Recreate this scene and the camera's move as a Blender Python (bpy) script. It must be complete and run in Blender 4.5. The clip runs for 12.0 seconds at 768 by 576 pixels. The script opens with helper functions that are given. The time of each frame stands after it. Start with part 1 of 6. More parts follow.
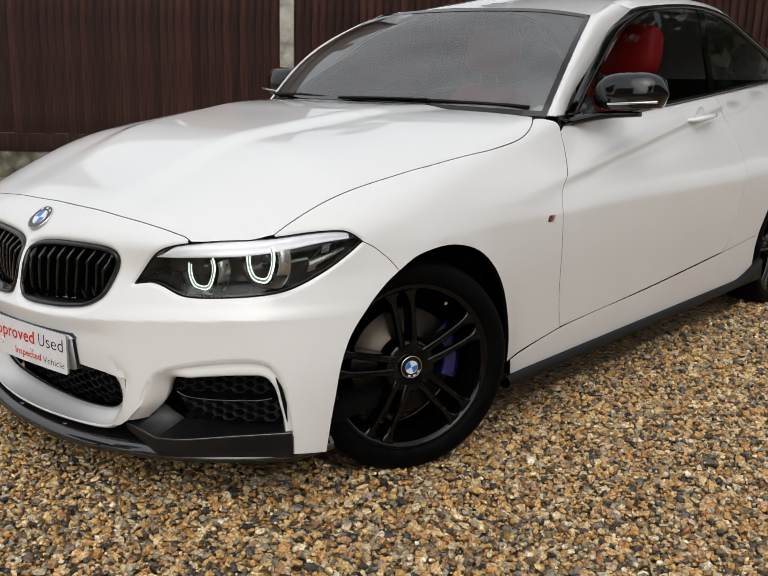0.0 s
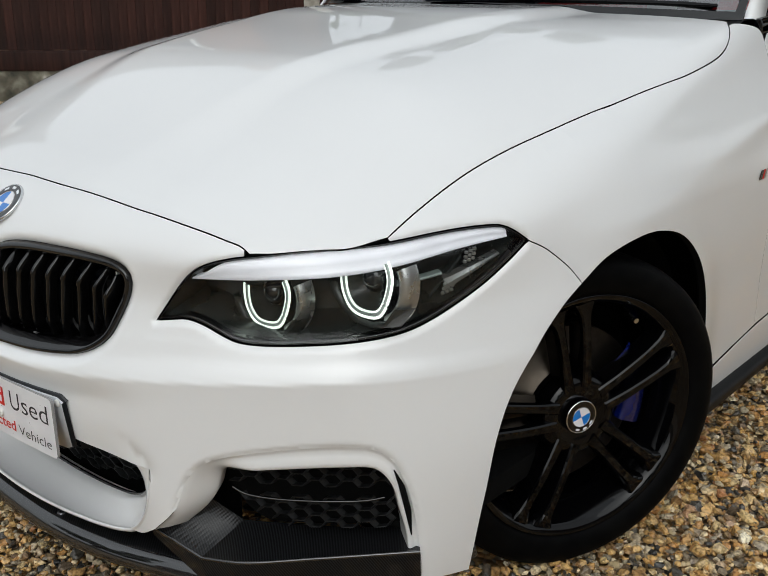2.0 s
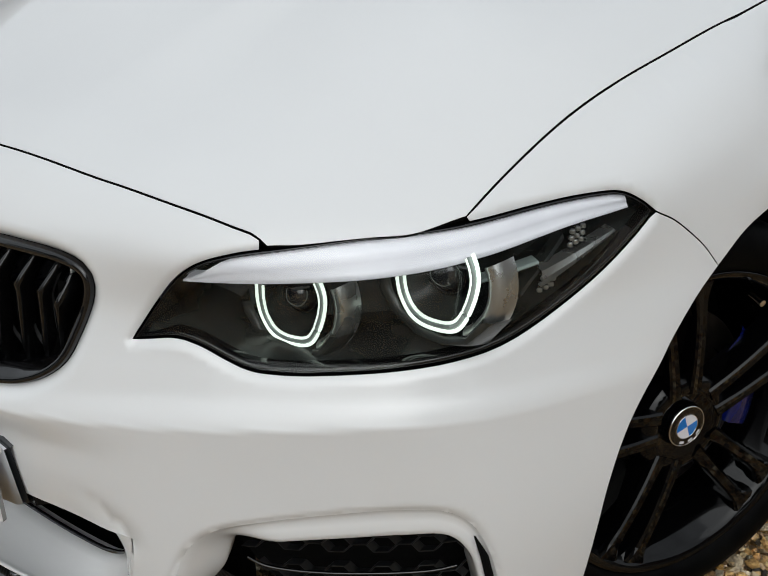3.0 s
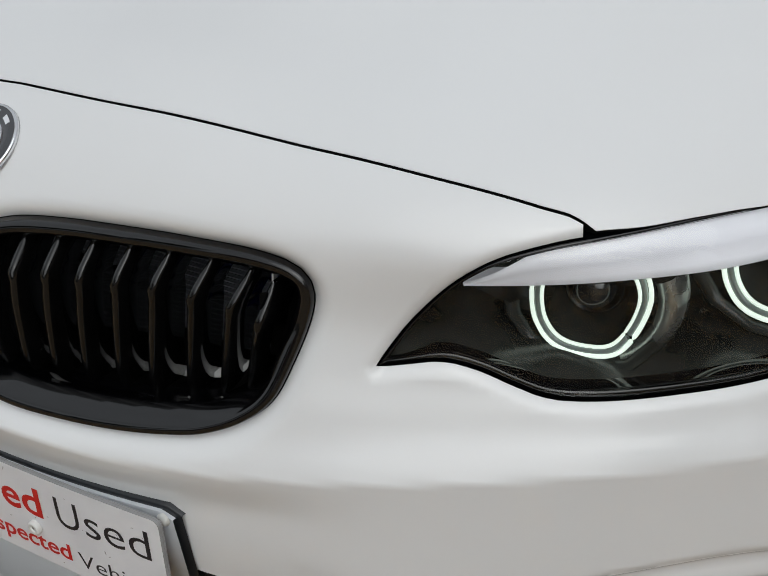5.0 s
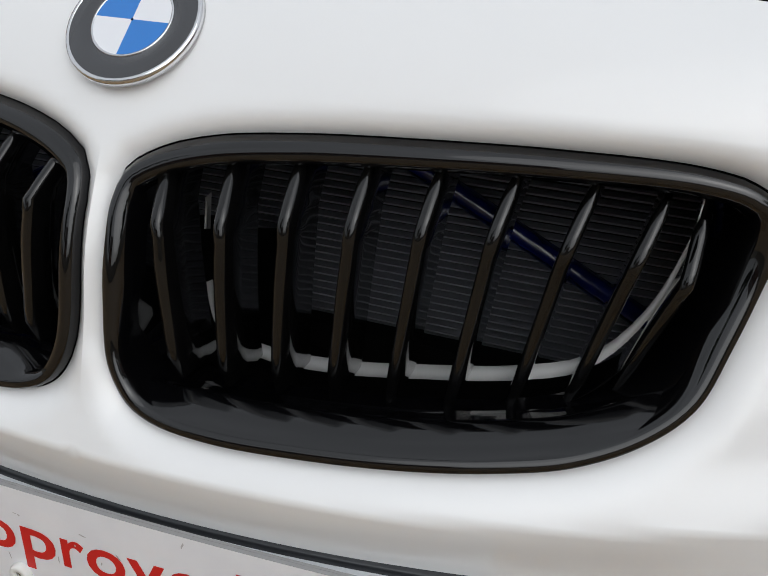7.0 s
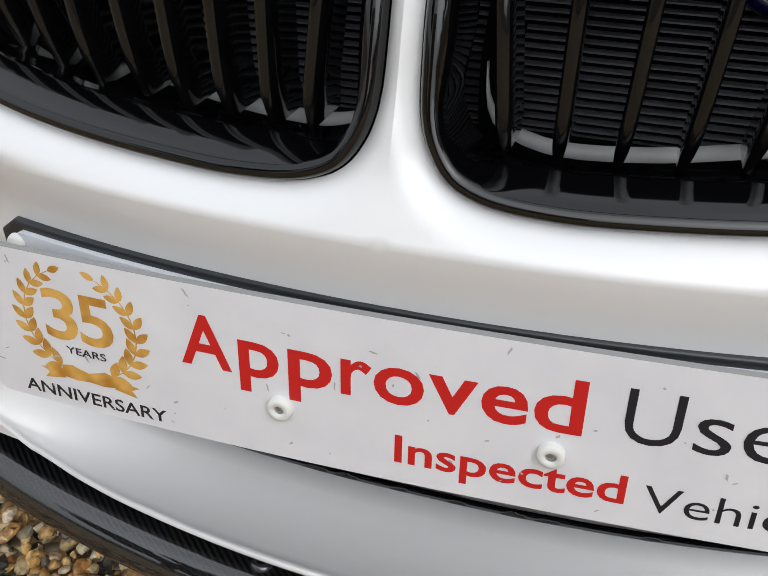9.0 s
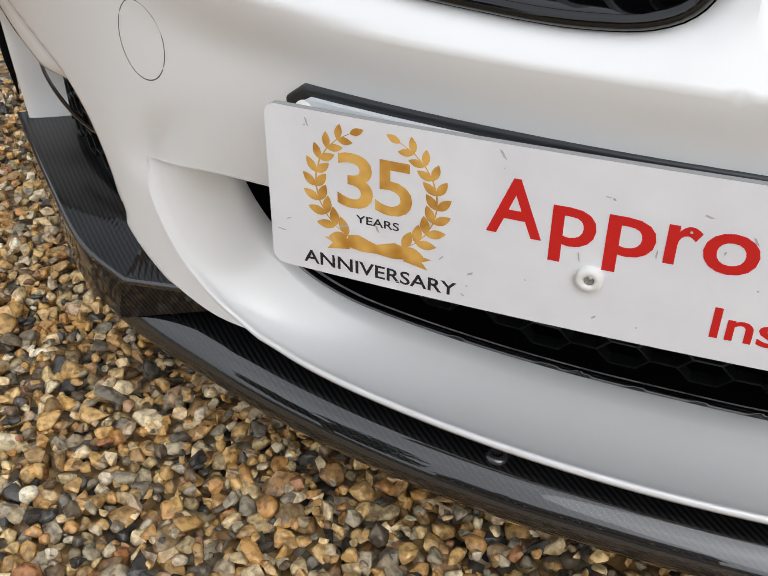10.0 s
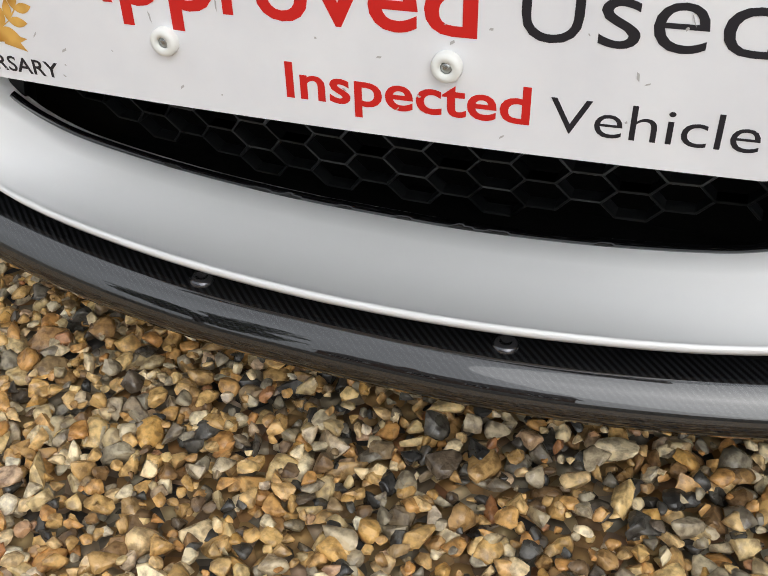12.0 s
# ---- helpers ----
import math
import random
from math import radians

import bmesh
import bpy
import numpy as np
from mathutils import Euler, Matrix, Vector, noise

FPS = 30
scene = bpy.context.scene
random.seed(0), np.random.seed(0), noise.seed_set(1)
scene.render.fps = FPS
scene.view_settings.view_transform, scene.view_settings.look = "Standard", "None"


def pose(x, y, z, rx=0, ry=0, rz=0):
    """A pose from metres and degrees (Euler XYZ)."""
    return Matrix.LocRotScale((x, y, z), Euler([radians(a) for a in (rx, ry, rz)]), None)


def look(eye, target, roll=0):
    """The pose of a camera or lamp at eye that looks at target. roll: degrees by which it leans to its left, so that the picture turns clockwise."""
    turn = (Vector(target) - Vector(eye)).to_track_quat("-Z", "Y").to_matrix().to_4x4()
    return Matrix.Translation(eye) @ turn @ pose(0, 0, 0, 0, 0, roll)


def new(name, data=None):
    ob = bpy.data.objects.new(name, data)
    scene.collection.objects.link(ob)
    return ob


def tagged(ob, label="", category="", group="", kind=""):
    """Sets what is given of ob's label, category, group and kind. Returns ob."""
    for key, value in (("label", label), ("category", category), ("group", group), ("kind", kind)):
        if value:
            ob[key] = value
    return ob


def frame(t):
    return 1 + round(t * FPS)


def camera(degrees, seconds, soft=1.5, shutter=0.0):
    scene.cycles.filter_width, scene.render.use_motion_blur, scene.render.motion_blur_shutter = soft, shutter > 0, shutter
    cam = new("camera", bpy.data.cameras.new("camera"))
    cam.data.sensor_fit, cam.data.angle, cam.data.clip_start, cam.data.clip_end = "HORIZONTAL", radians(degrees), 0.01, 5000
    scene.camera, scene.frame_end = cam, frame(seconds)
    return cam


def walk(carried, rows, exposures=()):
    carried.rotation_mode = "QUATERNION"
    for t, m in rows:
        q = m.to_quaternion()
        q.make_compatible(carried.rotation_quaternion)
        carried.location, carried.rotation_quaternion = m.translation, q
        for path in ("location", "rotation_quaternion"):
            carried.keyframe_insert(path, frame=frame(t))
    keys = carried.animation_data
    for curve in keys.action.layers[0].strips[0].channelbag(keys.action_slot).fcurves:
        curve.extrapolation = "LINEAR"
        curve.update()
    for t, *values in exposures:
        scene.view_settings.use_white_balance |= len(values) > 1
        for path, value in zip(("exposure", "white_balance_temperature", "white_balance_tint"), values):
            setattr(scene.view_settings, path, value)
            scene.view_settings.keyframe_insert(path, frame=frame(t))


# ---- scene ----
cam = camera(45.52, 12.0, soft=1.0)
PATH = [
    (0, (2.4180, -1.2190, 1.1360), (1.7800, -0.4820, 0.9130), 1.32),
    (0.5, (2.2070, -1.0890, 1.1430), (1.5610, -0.3650, 0.9030), 1.12),
    (1, (1.9910, -0.9680, 1.1500), (1.3420, -0.2540, 0.8860), 0.84),
    (1.5, (1.8000, -0.7950, 1.1330), (1.1560, -0.0870, 0.8430), 0.44),
    (2, (1.5860, -0.6650, 1.1110), (0.9540, 0.0420, 0.7920), -0.11),
    (2.5, (1.3760, -0.5350, 1.0900), (0.7620, 0.1700, 0.7360), -0.55),
    (2.7, (1.3030, -0.4750, 1.0760), (0.6990, 0.2300, 0.7040), -0.59),
    (4.3, (0.9140, -0.3520, 0.9990), (0.4240, 0.3830, 0.5300), -1.19),
    (4.5, (0.8700, -0.3700, 1.0000), (0.3860, 0.3690, 0.5310), -1.18),
    (5, (0.7560, -0.4220, 1.0010), (0.2870, 0.3300, 0.5370), -1.28),
    (5.5, (0.6450, -0.4460, 1.0040), (0.1900, 0.3140, 0.5410), -1.24),
    (6, (0.5120, -0.4080, 0.9740), (0.0800, 0.3670, 0.5130), -0.94),
    (6.5, (0.4030, -0.3910, 0.9170), (0.0330, 0.4160, 0.4560), 0.35),
    (6.7, (0.3660, -0.3820, 0.8830), (0.0230, 0.4380, 0.4260), 1.01),
    (8.3, (0.2330, -0.3535, 0.7598), (-0.0220, 0.4869, 0.2737), 0.72),
    (8.5, (0.2030, -0.3664, 0.7502), (-0.0480, 0.4677, 0.2492), 0.76),
    (9, (0.1220, -0.4144, 0.7141), (-0.1280, 0.4129, 0.2052), 1.28),
    (9.5, (0.0400, -0.4509, 0.6834), (-0.2390, 0.3513, 0.1532), 0.99),
    (10, (-0.0080, -0.4745, 0.6624), (-0.3090, 0.3044, 0.1112), 0.49),
    (10.5, (0.0110, -0.4681, 0.6098), (-0.3050, 0.2936, 0.0434), 0.12),
    (11, (0.0500, -0.4478, 0.5679), (-0.2730, 0.3029, -0.0079), -0.48),
    (11.5, (0.1230, -0.4375, 0.5662), (-0.1910, 0.3086, -0.0213), -1.08),
    (12, (0.2230, -0.4257, 0.5686), (-0.0700, 0.3189, -0.0311), -1.44),
]
walk(cam, [(t, look(eye, target, roll)) for t, eye, target, roll in PATH],
     [(0, -.16, 6520, 9), (1, -.23, 6340, 7), (1.5, -.26, 6330, 6), (2.5, -.37, 6250, 6), (4.5, -.60, 6280, 7), (5.5, -.58, 6260, 7), (6.5, -.42, 6250, 8), (8.5, -.04, 6230, 9), (9.5, .02, 6240, 9), (10.5, .10, 6310, 9), (12, .20, 6350, 8)])

# ---- light: a bright overcast sky ----
world = bpy.data.worlds.new("overcast_sky")
scene.world = world
world.use_nodes = True
wn = world.node_tree.nodes
sky = wn.new("ShaderNodeTexSky")
sky.sky_type, sky.sun_disc = "NISHITA", False
sky.sun_elevation, sky.sun_rotation = radians(40), radians(142)
sky.air_density, sky.dust_density, sky.ozone_density = 1.0, 4.0, 1.0
grey = wn.new("ShaderNodeHueSaturation")
grey.inputs["Saturation"].default_value = 0.24
grey.inputs["Value"].default_value = 1.3
world.node_tree.links.new(sky.outputs[0], grey.inputs["Color"])
cover = wn.new("ShaderNodeTexNoise")
cover.inputs["Scale"].default_value, cover.inputs["Detail"].default_value = 2.6, 5.0
way = wn.new("ShaderNodeTexCoord")
world.node_tree.links.new(way.outputs["Generated"], cover.inputs["Vector"])
shade = wn.new("ShaderNodeMapRange")
for key, value in (("From Min", .3), ("From Max", .7), ("To Min", .78), ("To Max", 1.2)):
    shade.inputs[key].default_value = value
world.node_tree.links.new(cover.outputs["Fac"], shade.inputs["Value"])
clouds = wn.new("ShaderNodeVectorMath")
clouds.operation = "SCALE"
cloud_sheet = wn.new("ShaderNodeMixRGB")
cloud_sheet.inputs["Fac"].default_value = .6
cloud_sheet.inputs[2].default_value = (6.4, 6.5, 6.7, 1)
world.node_tree.links.new(grey.outputs[0], cloud_sheet.inputs[1])
world.node_tree.links.new(cloud_sheet.outputs[0], clouds.inputs[0])
height = wn.new("ShaderNodeSeparateXYZ")
world.node_tree.links.new(way.outputs["Generated"], height.inputs[0])
overhead = wn.new("ShaderNodeMapRange")
for key, value in (("From Min", .0), ("From Max", 1.0), ("To Min", .84), ("To Max", 1.18)):
    overhead.inputs[key].default_value = value
world.node_tree.links.new(height.outputs["Z"], overhead.inputs["Value"])
both = wn.new("ShaderNodeMath")
both.operation = "MULTIPLY"
world.node_tree.links.new(shade.outputs[0], both.inputs[0])
world.node_tree.links.new(overhead.outputs[0], both.inputs[1])
world.node_tree.links.new(both.outputs[0], clouds.inputs["Scale"])
world.node_tree.links.new(clouds.outputs[0], wn["Background"].inputs["Color"])
wn["Background"].inputs["Strength"].default_value = 0.15
sun = new("sun", bpy.data.lights.new("sun", "SUN"))
sun.data.energy, sun.data.angle, sun.data.color = .8, radians(70), (1.0, 0.985, 0.965)
UP, ROUND = radians(40), radians(142)
sun.matrix_world = look((0, 0, 0), (-math.sin(ROUND) * math.cos(UP), -math.cos(ROUND) * math.cos(UP), -math.sin(UP)))
scene.view_settings.exposure = -0.2

# ---- materials ----
def material(name, base, rough=0.5, metal=0.0, coat=0.0, coat_rough=0.03, ior=1.5):
    m = bpy.data.materials.new(name)
    m.use_nodes = True
    b = m.node_tree.nodes["Principled BSDF"]
    b.inputs["Base Color"].default_value = (*base, 1)
    b.inputs["Roughness"].default_value, b.inputs["Metallic"].default_value = rough, metal
    b.inputs["Coat Weight"].default_value, b.inputs["Coat Roughness"].default_value = coat, coat_rough
    b.inputs["IOR"].default_value = ior
    return m


def node(m, kind, **values):
    n = m.node_tree.nodes.new("ShaderNode" + kind)
    for k, v in values.items():
        n.inputs[k].default_value = v
    return n


def link(m, a, b):
    m.node_tree.links.new(a, b)


def shader(m):
    return m.node_tree.nodes["Principled BSDF"]


def coords(m, scale, which="Object"):
    c, p = node(m, "TexCoord"), node(m, "Mapping")
    p.inputs["Scale"].default_value = scale if hasattr(scale, "__len__") else (scale,) * 3
    link(m, c.outputs[which], p.inputs["Vector"])
    return p.outputs[0]


def noise_tex(m, scale, detail=4.0, vec=None):
    n = node(m, "TexNoise", Scale=scale, Detail=detail)
    if vec is None:
        vec = coords(m, 1.0)
    link(m, vec, n.inputs["Vector"])
    return n.outputs["Fac"]


def ramp(m, fac, *stops):
    r = node(m, "ValToRGB")
    while len(r.color_ramp.elements) < len(stops):
        r.color_ramp.elements.new(0.5)
    for e, (p, c) in zip(r.color_ramp.elements, stops):
        e.position, e.color = p, (*c, 1)
    link(m, fac, r.inputs[0])
    return r.outputs[0]


def varied(m, fac, *stops):
    """Base colour from a ramp over fac."""
    link(m, ramp(m, fac, *stops), shader(m).inputs["Base Color"])
    return m


def rough_by(m, fac, lo, hi):
    r = node(m, "MapRange", **{"From Min": 0.3, "From Max": 0.7, "To Min": lo, "To Max": hi})
    link(m, fac, r.inputs["Value"])
    link(m, r.outputs[0], shader(m).inputs["Roughness"])


def bumped(m, fac, strength, distance):
    b = node(m, "Bump", Strength=strength, Distance=distance)
    link(m, fac, b.inputs["Height"])
    link(m, b.outputs[0], shader(m).inputs["Normal"])


def clear(name, tint, gloss_rough=0.0, ior=1.5):
    """A clear pane: light passes straight, and it mirrors by its Fresnel gloss."""
    m = bpy.data.materials.new(name)
    m.use_nodes = True
    t = m.node_tree
    t.nodes.remove(t.nodes["Principled BSDF"])
    a, g, f, x = node(m, "BsdfTransparent", Color=(*tint, 1)), node(m, "BsdfGlossy", Roughness=gloss_rough), node(m, "Fresnel", IOR=ior), node(m, "MixShader")
    link(m, f.outputs[0], x.inputs[0])
    link(m, a.outputs[0], x.inputs[1])
    link(m, g.outputs[0], x.inputs[2])
    link(m, x.outputs[0], t.nodes["Material Output"].inputs["Surface"])
    return m


def glowing(name, colour, strength):
    m = material(name, (.8, .8, .8), .2)
    shader(m).inputs["Emission Color"].default_value = (*colour, 1)
    shader(m).inputs["Emission Strength"].default_value = strength
    return m


PAINT = material("white_car_paint", (.78, .79, .795), .38, 0, 1.0, .02)
varied(PAINT, noise_tex(PAINT, 2.2, 6), (.30, (.765, .765, .765)), (.70, (.800, .800, .798)))
bumped(PAINT, noise_tex(PAINT, 900, 2), .012, .0005)
BLACK = material("gloss_black_plastic", (.0018, .0018, .0022), .05, 0, .35, .02, 1.5)
rough_by(BLACK, noise_tex(BLACK, 60), .03, .08)
MATT = material("black_textured_plastic", (.004, .004, .0045), .45)
shader(MATT).inputs["Specular IOR Level"].default_value = .18
bumped(MATT, noise_tex(MATT, 700, 2), .2, .0006)
# Underbody black, also laid where gaps and intakes lie in deep shade.
DARK = material("black_underbody_and_shade", (.003, .003, .003), .95)
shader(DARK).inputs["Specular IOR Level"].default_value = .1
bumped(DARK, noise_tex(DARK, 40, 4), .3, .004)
SATIN = material("dusty_grille_plastic", (.020, .018, .016), .14, 0, 0, .03, 1.5)
varied(SATIN, noise_tex(SATIN, 45, 6), (.3, (.0015, .0015, .0015)), (.75, (.0038, .0038, .0040)))
shader(SATIN).inputs["Coat Weight"].default_value = 1.0
shader(SATIN).inputs["Coat Roughness"].default_value = .06
shader(SATIN).inputs["Coat IOR"].default_value = 1.38
shader(SATIN).inputs["Specular IOR Level"].default_value = .2
RUBBER = material("tyre_rubber", (.005, .005, .006), .55)
shader(RUBBER).inputs["Specular IOR Level"].default_value = .04
varied(RUBBER, noise_tex(RUBBER, 25, 5), (.3, (.0012, .0012, .0015)), (.8, (.004, .004, .004)))
bumped(RUBBER, noise_tex(RUBBER, 300, 3), .15, .001)
RIM = material("gloss_black_alloy", (.0012, .0012, .0015), .12, 0, 0, .03)
shader(RIM).inputs["Specular IOR Level"].default_value = .30
rough_by(RIM, noise_tex(RIM, 30), .03, .09)
DISC = material("brake_steel", (.34, .30, .26), .38, 1.0)
varied(DISC, noise_tex(DISC, 12, 5), (.3, (.05, .042, .035)), (.7, (.12, .10, .08)))
BLUE = material("blue_caliper_paint", (.008, .020, .30), .25, 0, .6)
varied(BLUE, noise_tex(BLUE, 30), (.3, (.0015, .0045, .060)), (.7, (.002, .008, .11)))
CHROME = material("chrome", (.75, .75, .76), .12, 1.0)
rough_by(CHROME, noise_tex(CHROME, 50), .08, .2)
SILVER = material("silver_reflector", (.42, .43, .42), .26, .85)
rough_by(SILVER, noise_tex(SILVER, 30), .2, .36)
BUCKET = material("lamp_housing", (.016, .018, .015), .22)
varied(BUCKET, noise_tex(BUCKET, 14, 4), (.35, (.014, .0155, .0145)), (.7, (.048, .054, .052)))
LENS = clear("clear_lens", (.97, .98, .97))
# weak emission added to lift the bar, too grey behind its lens without it
LIGHTBAR = glowing("frosted_light_bar", (.95, .95, 1.0), .16)
varied(LIGHTBAR, noise_tex(LIGHTBAR, 20), (.3, (.80, .79, .84)), (.7, (.86, .85, .90)))
HALO = glowing("lit_halo", (.88, 1.0, .86), 1.25)
HALOEDGE = material("halo_light_guide", (.34, .40, .38), .12, 0, 1.0)
GLASSBALL = material("projector_glass", (.02, .022, .024), .03, 0, 1.0, .0)
WINDOW = clear("tinted_windscreen", (.62, .67, .67), .0, 3.1)
SIDEGLASS = clear("dark_side_glass", (.40, .41, .41), .0, 1.16)
REARGLASS = clear("dark_quarter_glass", (.30, .31, .31), .0, 1.6)
WHITEPLATE = material("white_plate_plastic", (.74, .74, .76), .32, 0, .4, .1)
varied(WHITEPLATE, noise_tex(WHITEPLATE, 18, 6), (.3, (.70, .70, .73)), (.7, (.78, .78, .80)))
BACKPLATE = material("frosted_plate", (.60, .62, .65), .4, 0, .3, .1)
varied(BACKPLATE, noise_tex(BACKPLATE, 12), (.3, (.56, .58, .61)), (.7, (.64, .66, .69)))
PLATEEDGE = material("grey_acrylic_edge", (.30, .30, .30), .25)
RED = material("red_print", (.56, .012, .010), .4)
INK = material("black_print", (.012, .012, .018), .4)
GOLD = material("gold_print", (.58, .30, .05), .42)
varied(GOLD, noise_tex(GOLD, 55, 2), (.35, (.44, .20, .025)), (.65, (.72, .42, .10)))
BOLT = material("white_nylon_bolt", (.74, .74, .71), .35)
WEAR = material("plate_scuffs", (.42, .41, .40), .7)
EMBLEMBLUE = material("emblem_blue", (.010, .17, .56), .12, 0, .8)
EMBLEMWHITE = material("emblem_white", (.76, .77, .80), .15, 0, .8)
EMBLEMGREY = material("emblem_dark_ring", (.035, .036, .040), .25, 0, .6)
REDSEAT = material("red_leather", (.62, .012, .014), .42)
bumped(REDSEAT, noise_tex(REDSEAT, 160, 4), .2, .002)
CABIN = material("dark_cabin_trim", (.008, .008, .009), .6)
bumped(CABIN, noise_tex(CABIN, 300), .2, .001)
SHELFWHITE = material("pale_duct_plastic", (.62, .62, .61), .45)
HOLDER = material("grey_black_plate_holder", (.020, .022, .025), .32)
bumped(HOLDER, noise_tex(HOLDER, 400, 2), .15, .0005)
GRILLEBAR = material("grey_grille_bar", (.008, .0085, .009), .3)
bumped(GRILLEBAR, noise_tex(GRILLEBAR, 500, 2), .2, .0006)
FIN = material("radiator_fin", (.27, .28, .31), .4, .2)
BOLTSTEEL = material("dull_bolt_steel", (.12, .12, .13), .18, .8)


def carbon(name, gloss, gloss_rough):
    """Woven carbon under clear coat: twill diagonals 6 mm apart, broken by the tows that cross them."""
    m = material(name, (.01, .01, .011), .4, 0, .8, gloss_rough)
    shader(m).inputs["Specular IOR Level"].default_value = .12
    shader(m).inputs["Coat IOR"].default_value = gloss
    v = coords(m, 1.0)
    w1 = node(m, "TexWave", Scale=92.0, Distortion=0.0)
    w1.bands_direction = "DIAGONAL"
    link(m, v, w1.inputs["Vector"])
    w2 = node(m, "TexWave", Scale=200.0, Distortion=0.0)
    w2.bands_direction = "X"
    link(m, v, w2.inputs["Vector"])
    tow = node(m, "Math")
    tow.operation = "MULTIPLY_ADD"
    tow.inputs[1].default_value = .30
    link(m, w2.outputs["Fac"], tow.inputs[0])
    link(m, w1.outputs["Fac"], tow.inputs[2])
    varied(m, tow.outputs[0], (.42, (.0006, .0006, .0008)), (.95, (.014, .0145, .016)))
    shell = node(m, "Bump", Strength=.10, Distance=.002)
    link(m, noise_tex(m, 22, 2), shell.inputs["Height"])
    link(m, shell.outputs[0], shader(m).inputs["Coat Normal"])
    return m


CARBON = carbon("carbon_fibre", 1.33, .015)
# second copy of the carbon, coat IOR raised to lift the edges' sky sheen
EDGESHEEN = carbon("carbon_edge_sheen", 2.15, .03)


def stone_colours(m, fac):
    return ramp(m, fac, (0.0, (.030, .031, .034)), (.10, (.075, .072, .068)), (.17, (.27, .165, .078)), (.28, (.56, .385, .17)), (.38, (.44, .235, .085)), (.47, (.66, .515, .27)),
                (.57, (.20, .19, .165)), (.65, (.72, .64, .47)), (.76, (.55, .345, .12)), (.85, (.13, .125, .115)), (.92, (.48, .42, .32)), (.96, (.34, .15, .06)), (1.0, (.80, .79, .68)))


GRAVEL = material("flint_pebbles", (.3, .2, .1), .45)
geo = node(GRAVEL, "NewGeometry")
mix = node(GRAVEL, "MixRGB", Fac=.70)
mix.blend_type = "MULTIPLY"
link(GRAVEL, stone_colours(GRAVEL, geo.outputs["Random Per Island"]), mix.inputs[1])
link(GRAVEL, ramp(GRAVEL, noise_tex(GRAVEL, 130, 6), (.36, (.40, .30, .20)), (.58, (1.48, 1.34, 1.08))), mix.inputs[2])
link(GRAVEL, mix.outputs[0], shader(GRAVEL).inputs["Base Color"])
rough_by(GRAVEL, noise_tex(GRAVEL, 35, 3), .12, .45)
bumped(GRAVEL, noise_tex(GRAVEL, 260, 5), .35, .002)

EARTH = material("gravel_ground", (.2, .14, .08), .7)
cell = node(EARTH, "TexVoronoi", Scale=62.0)
link(EARTH, coords(EARTH, 1.0), cell.inputs["Vector"])
sep = node(EARTH, "SeparateColor")
link(EARTH, cell.outputs["Color"], sep.inputs[0])
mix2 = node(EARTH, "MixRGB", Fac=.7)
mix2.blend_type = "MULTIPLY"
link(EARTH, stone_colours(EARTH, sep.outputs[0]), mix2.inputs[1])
# colour darkens away from each cell's middle, painting shade between the stones
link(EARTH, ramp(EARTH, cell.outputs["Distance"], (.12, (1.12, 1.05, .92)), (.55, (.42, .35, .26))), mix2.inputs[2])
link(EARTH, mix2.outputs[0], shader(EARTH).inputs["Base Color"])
inv = node(EARTH, "Math")
inv.operation = "SUBTRACT"
inv.inputs[0].default_value = 1.0
link(EARTH, cell.outputs["Distance"], inv.inputs[1])
bumped(EARTH, inv.outputs[0], .9, .012)

TIMBER = material("dark_stained_timber", (.10, .04, .025), .6)
tv = coords(TIMBER, (9.0, 9.0, .8))
oi = node(TIMBER, "ObjectInfo")
tn = node(TIMBER, "TexNoise", Scale=3.2, Detail=8.0)
link(TIMBER, tv, tn.inputs["Vector"])
add = node(TIMBER, "MixRGB", Fac=1.0)
add.blend_type = "MULTIPLY"
link(TIMBER, ramp(TIMBER, tn.outputs["Fac"], (.28, (.014, .0048, .0036)), (.5, (.030, .0105, .0075)), (.75, (.058, .022, .015))), add.inputs[1])
link(TIMBER, ramp(TIMBER, oi.outputs["Random"], (0.0, (.62, .62, .62)), (1.0, (1.30, 1.28, 1.28))), add.inputs[2])
link(TIMBER, add.outputs[0], shader(TIMBER).inputs["Base Color"])
bumped(TIMBER, tn.outputs["Fac"], .6, .005)
shader(TIMBER).inputs["Specular IOR Level"].default_value = .2

CONCRETE = material("weathered_concrete", (.3, .28, .24), .85)
varied(CONCRETE, noise_tex(CONCRETE, 9, 8), (.30, (.16, .15, .12)), (.5, (.33, .31, .27)), (.72, (.46, .44, .39)))
bumped(CONCRETE, noise_tex(CONCRETE, 90, 6), .5, .004)
MOSSY = material("mossy_concrete", (.12, .11, .08), .9)
varied(MOSSY, noise_tex(MOSSY, 7, 9), (.30, (.035, .035, .025)), (.5, (.10, .09, .065)), (.68, (.20, .19, .15)), (.8, (.42, .40, .36)))
bumped(MOSSY, noise_tex(MOSSY, 60, 6), .6, .006)

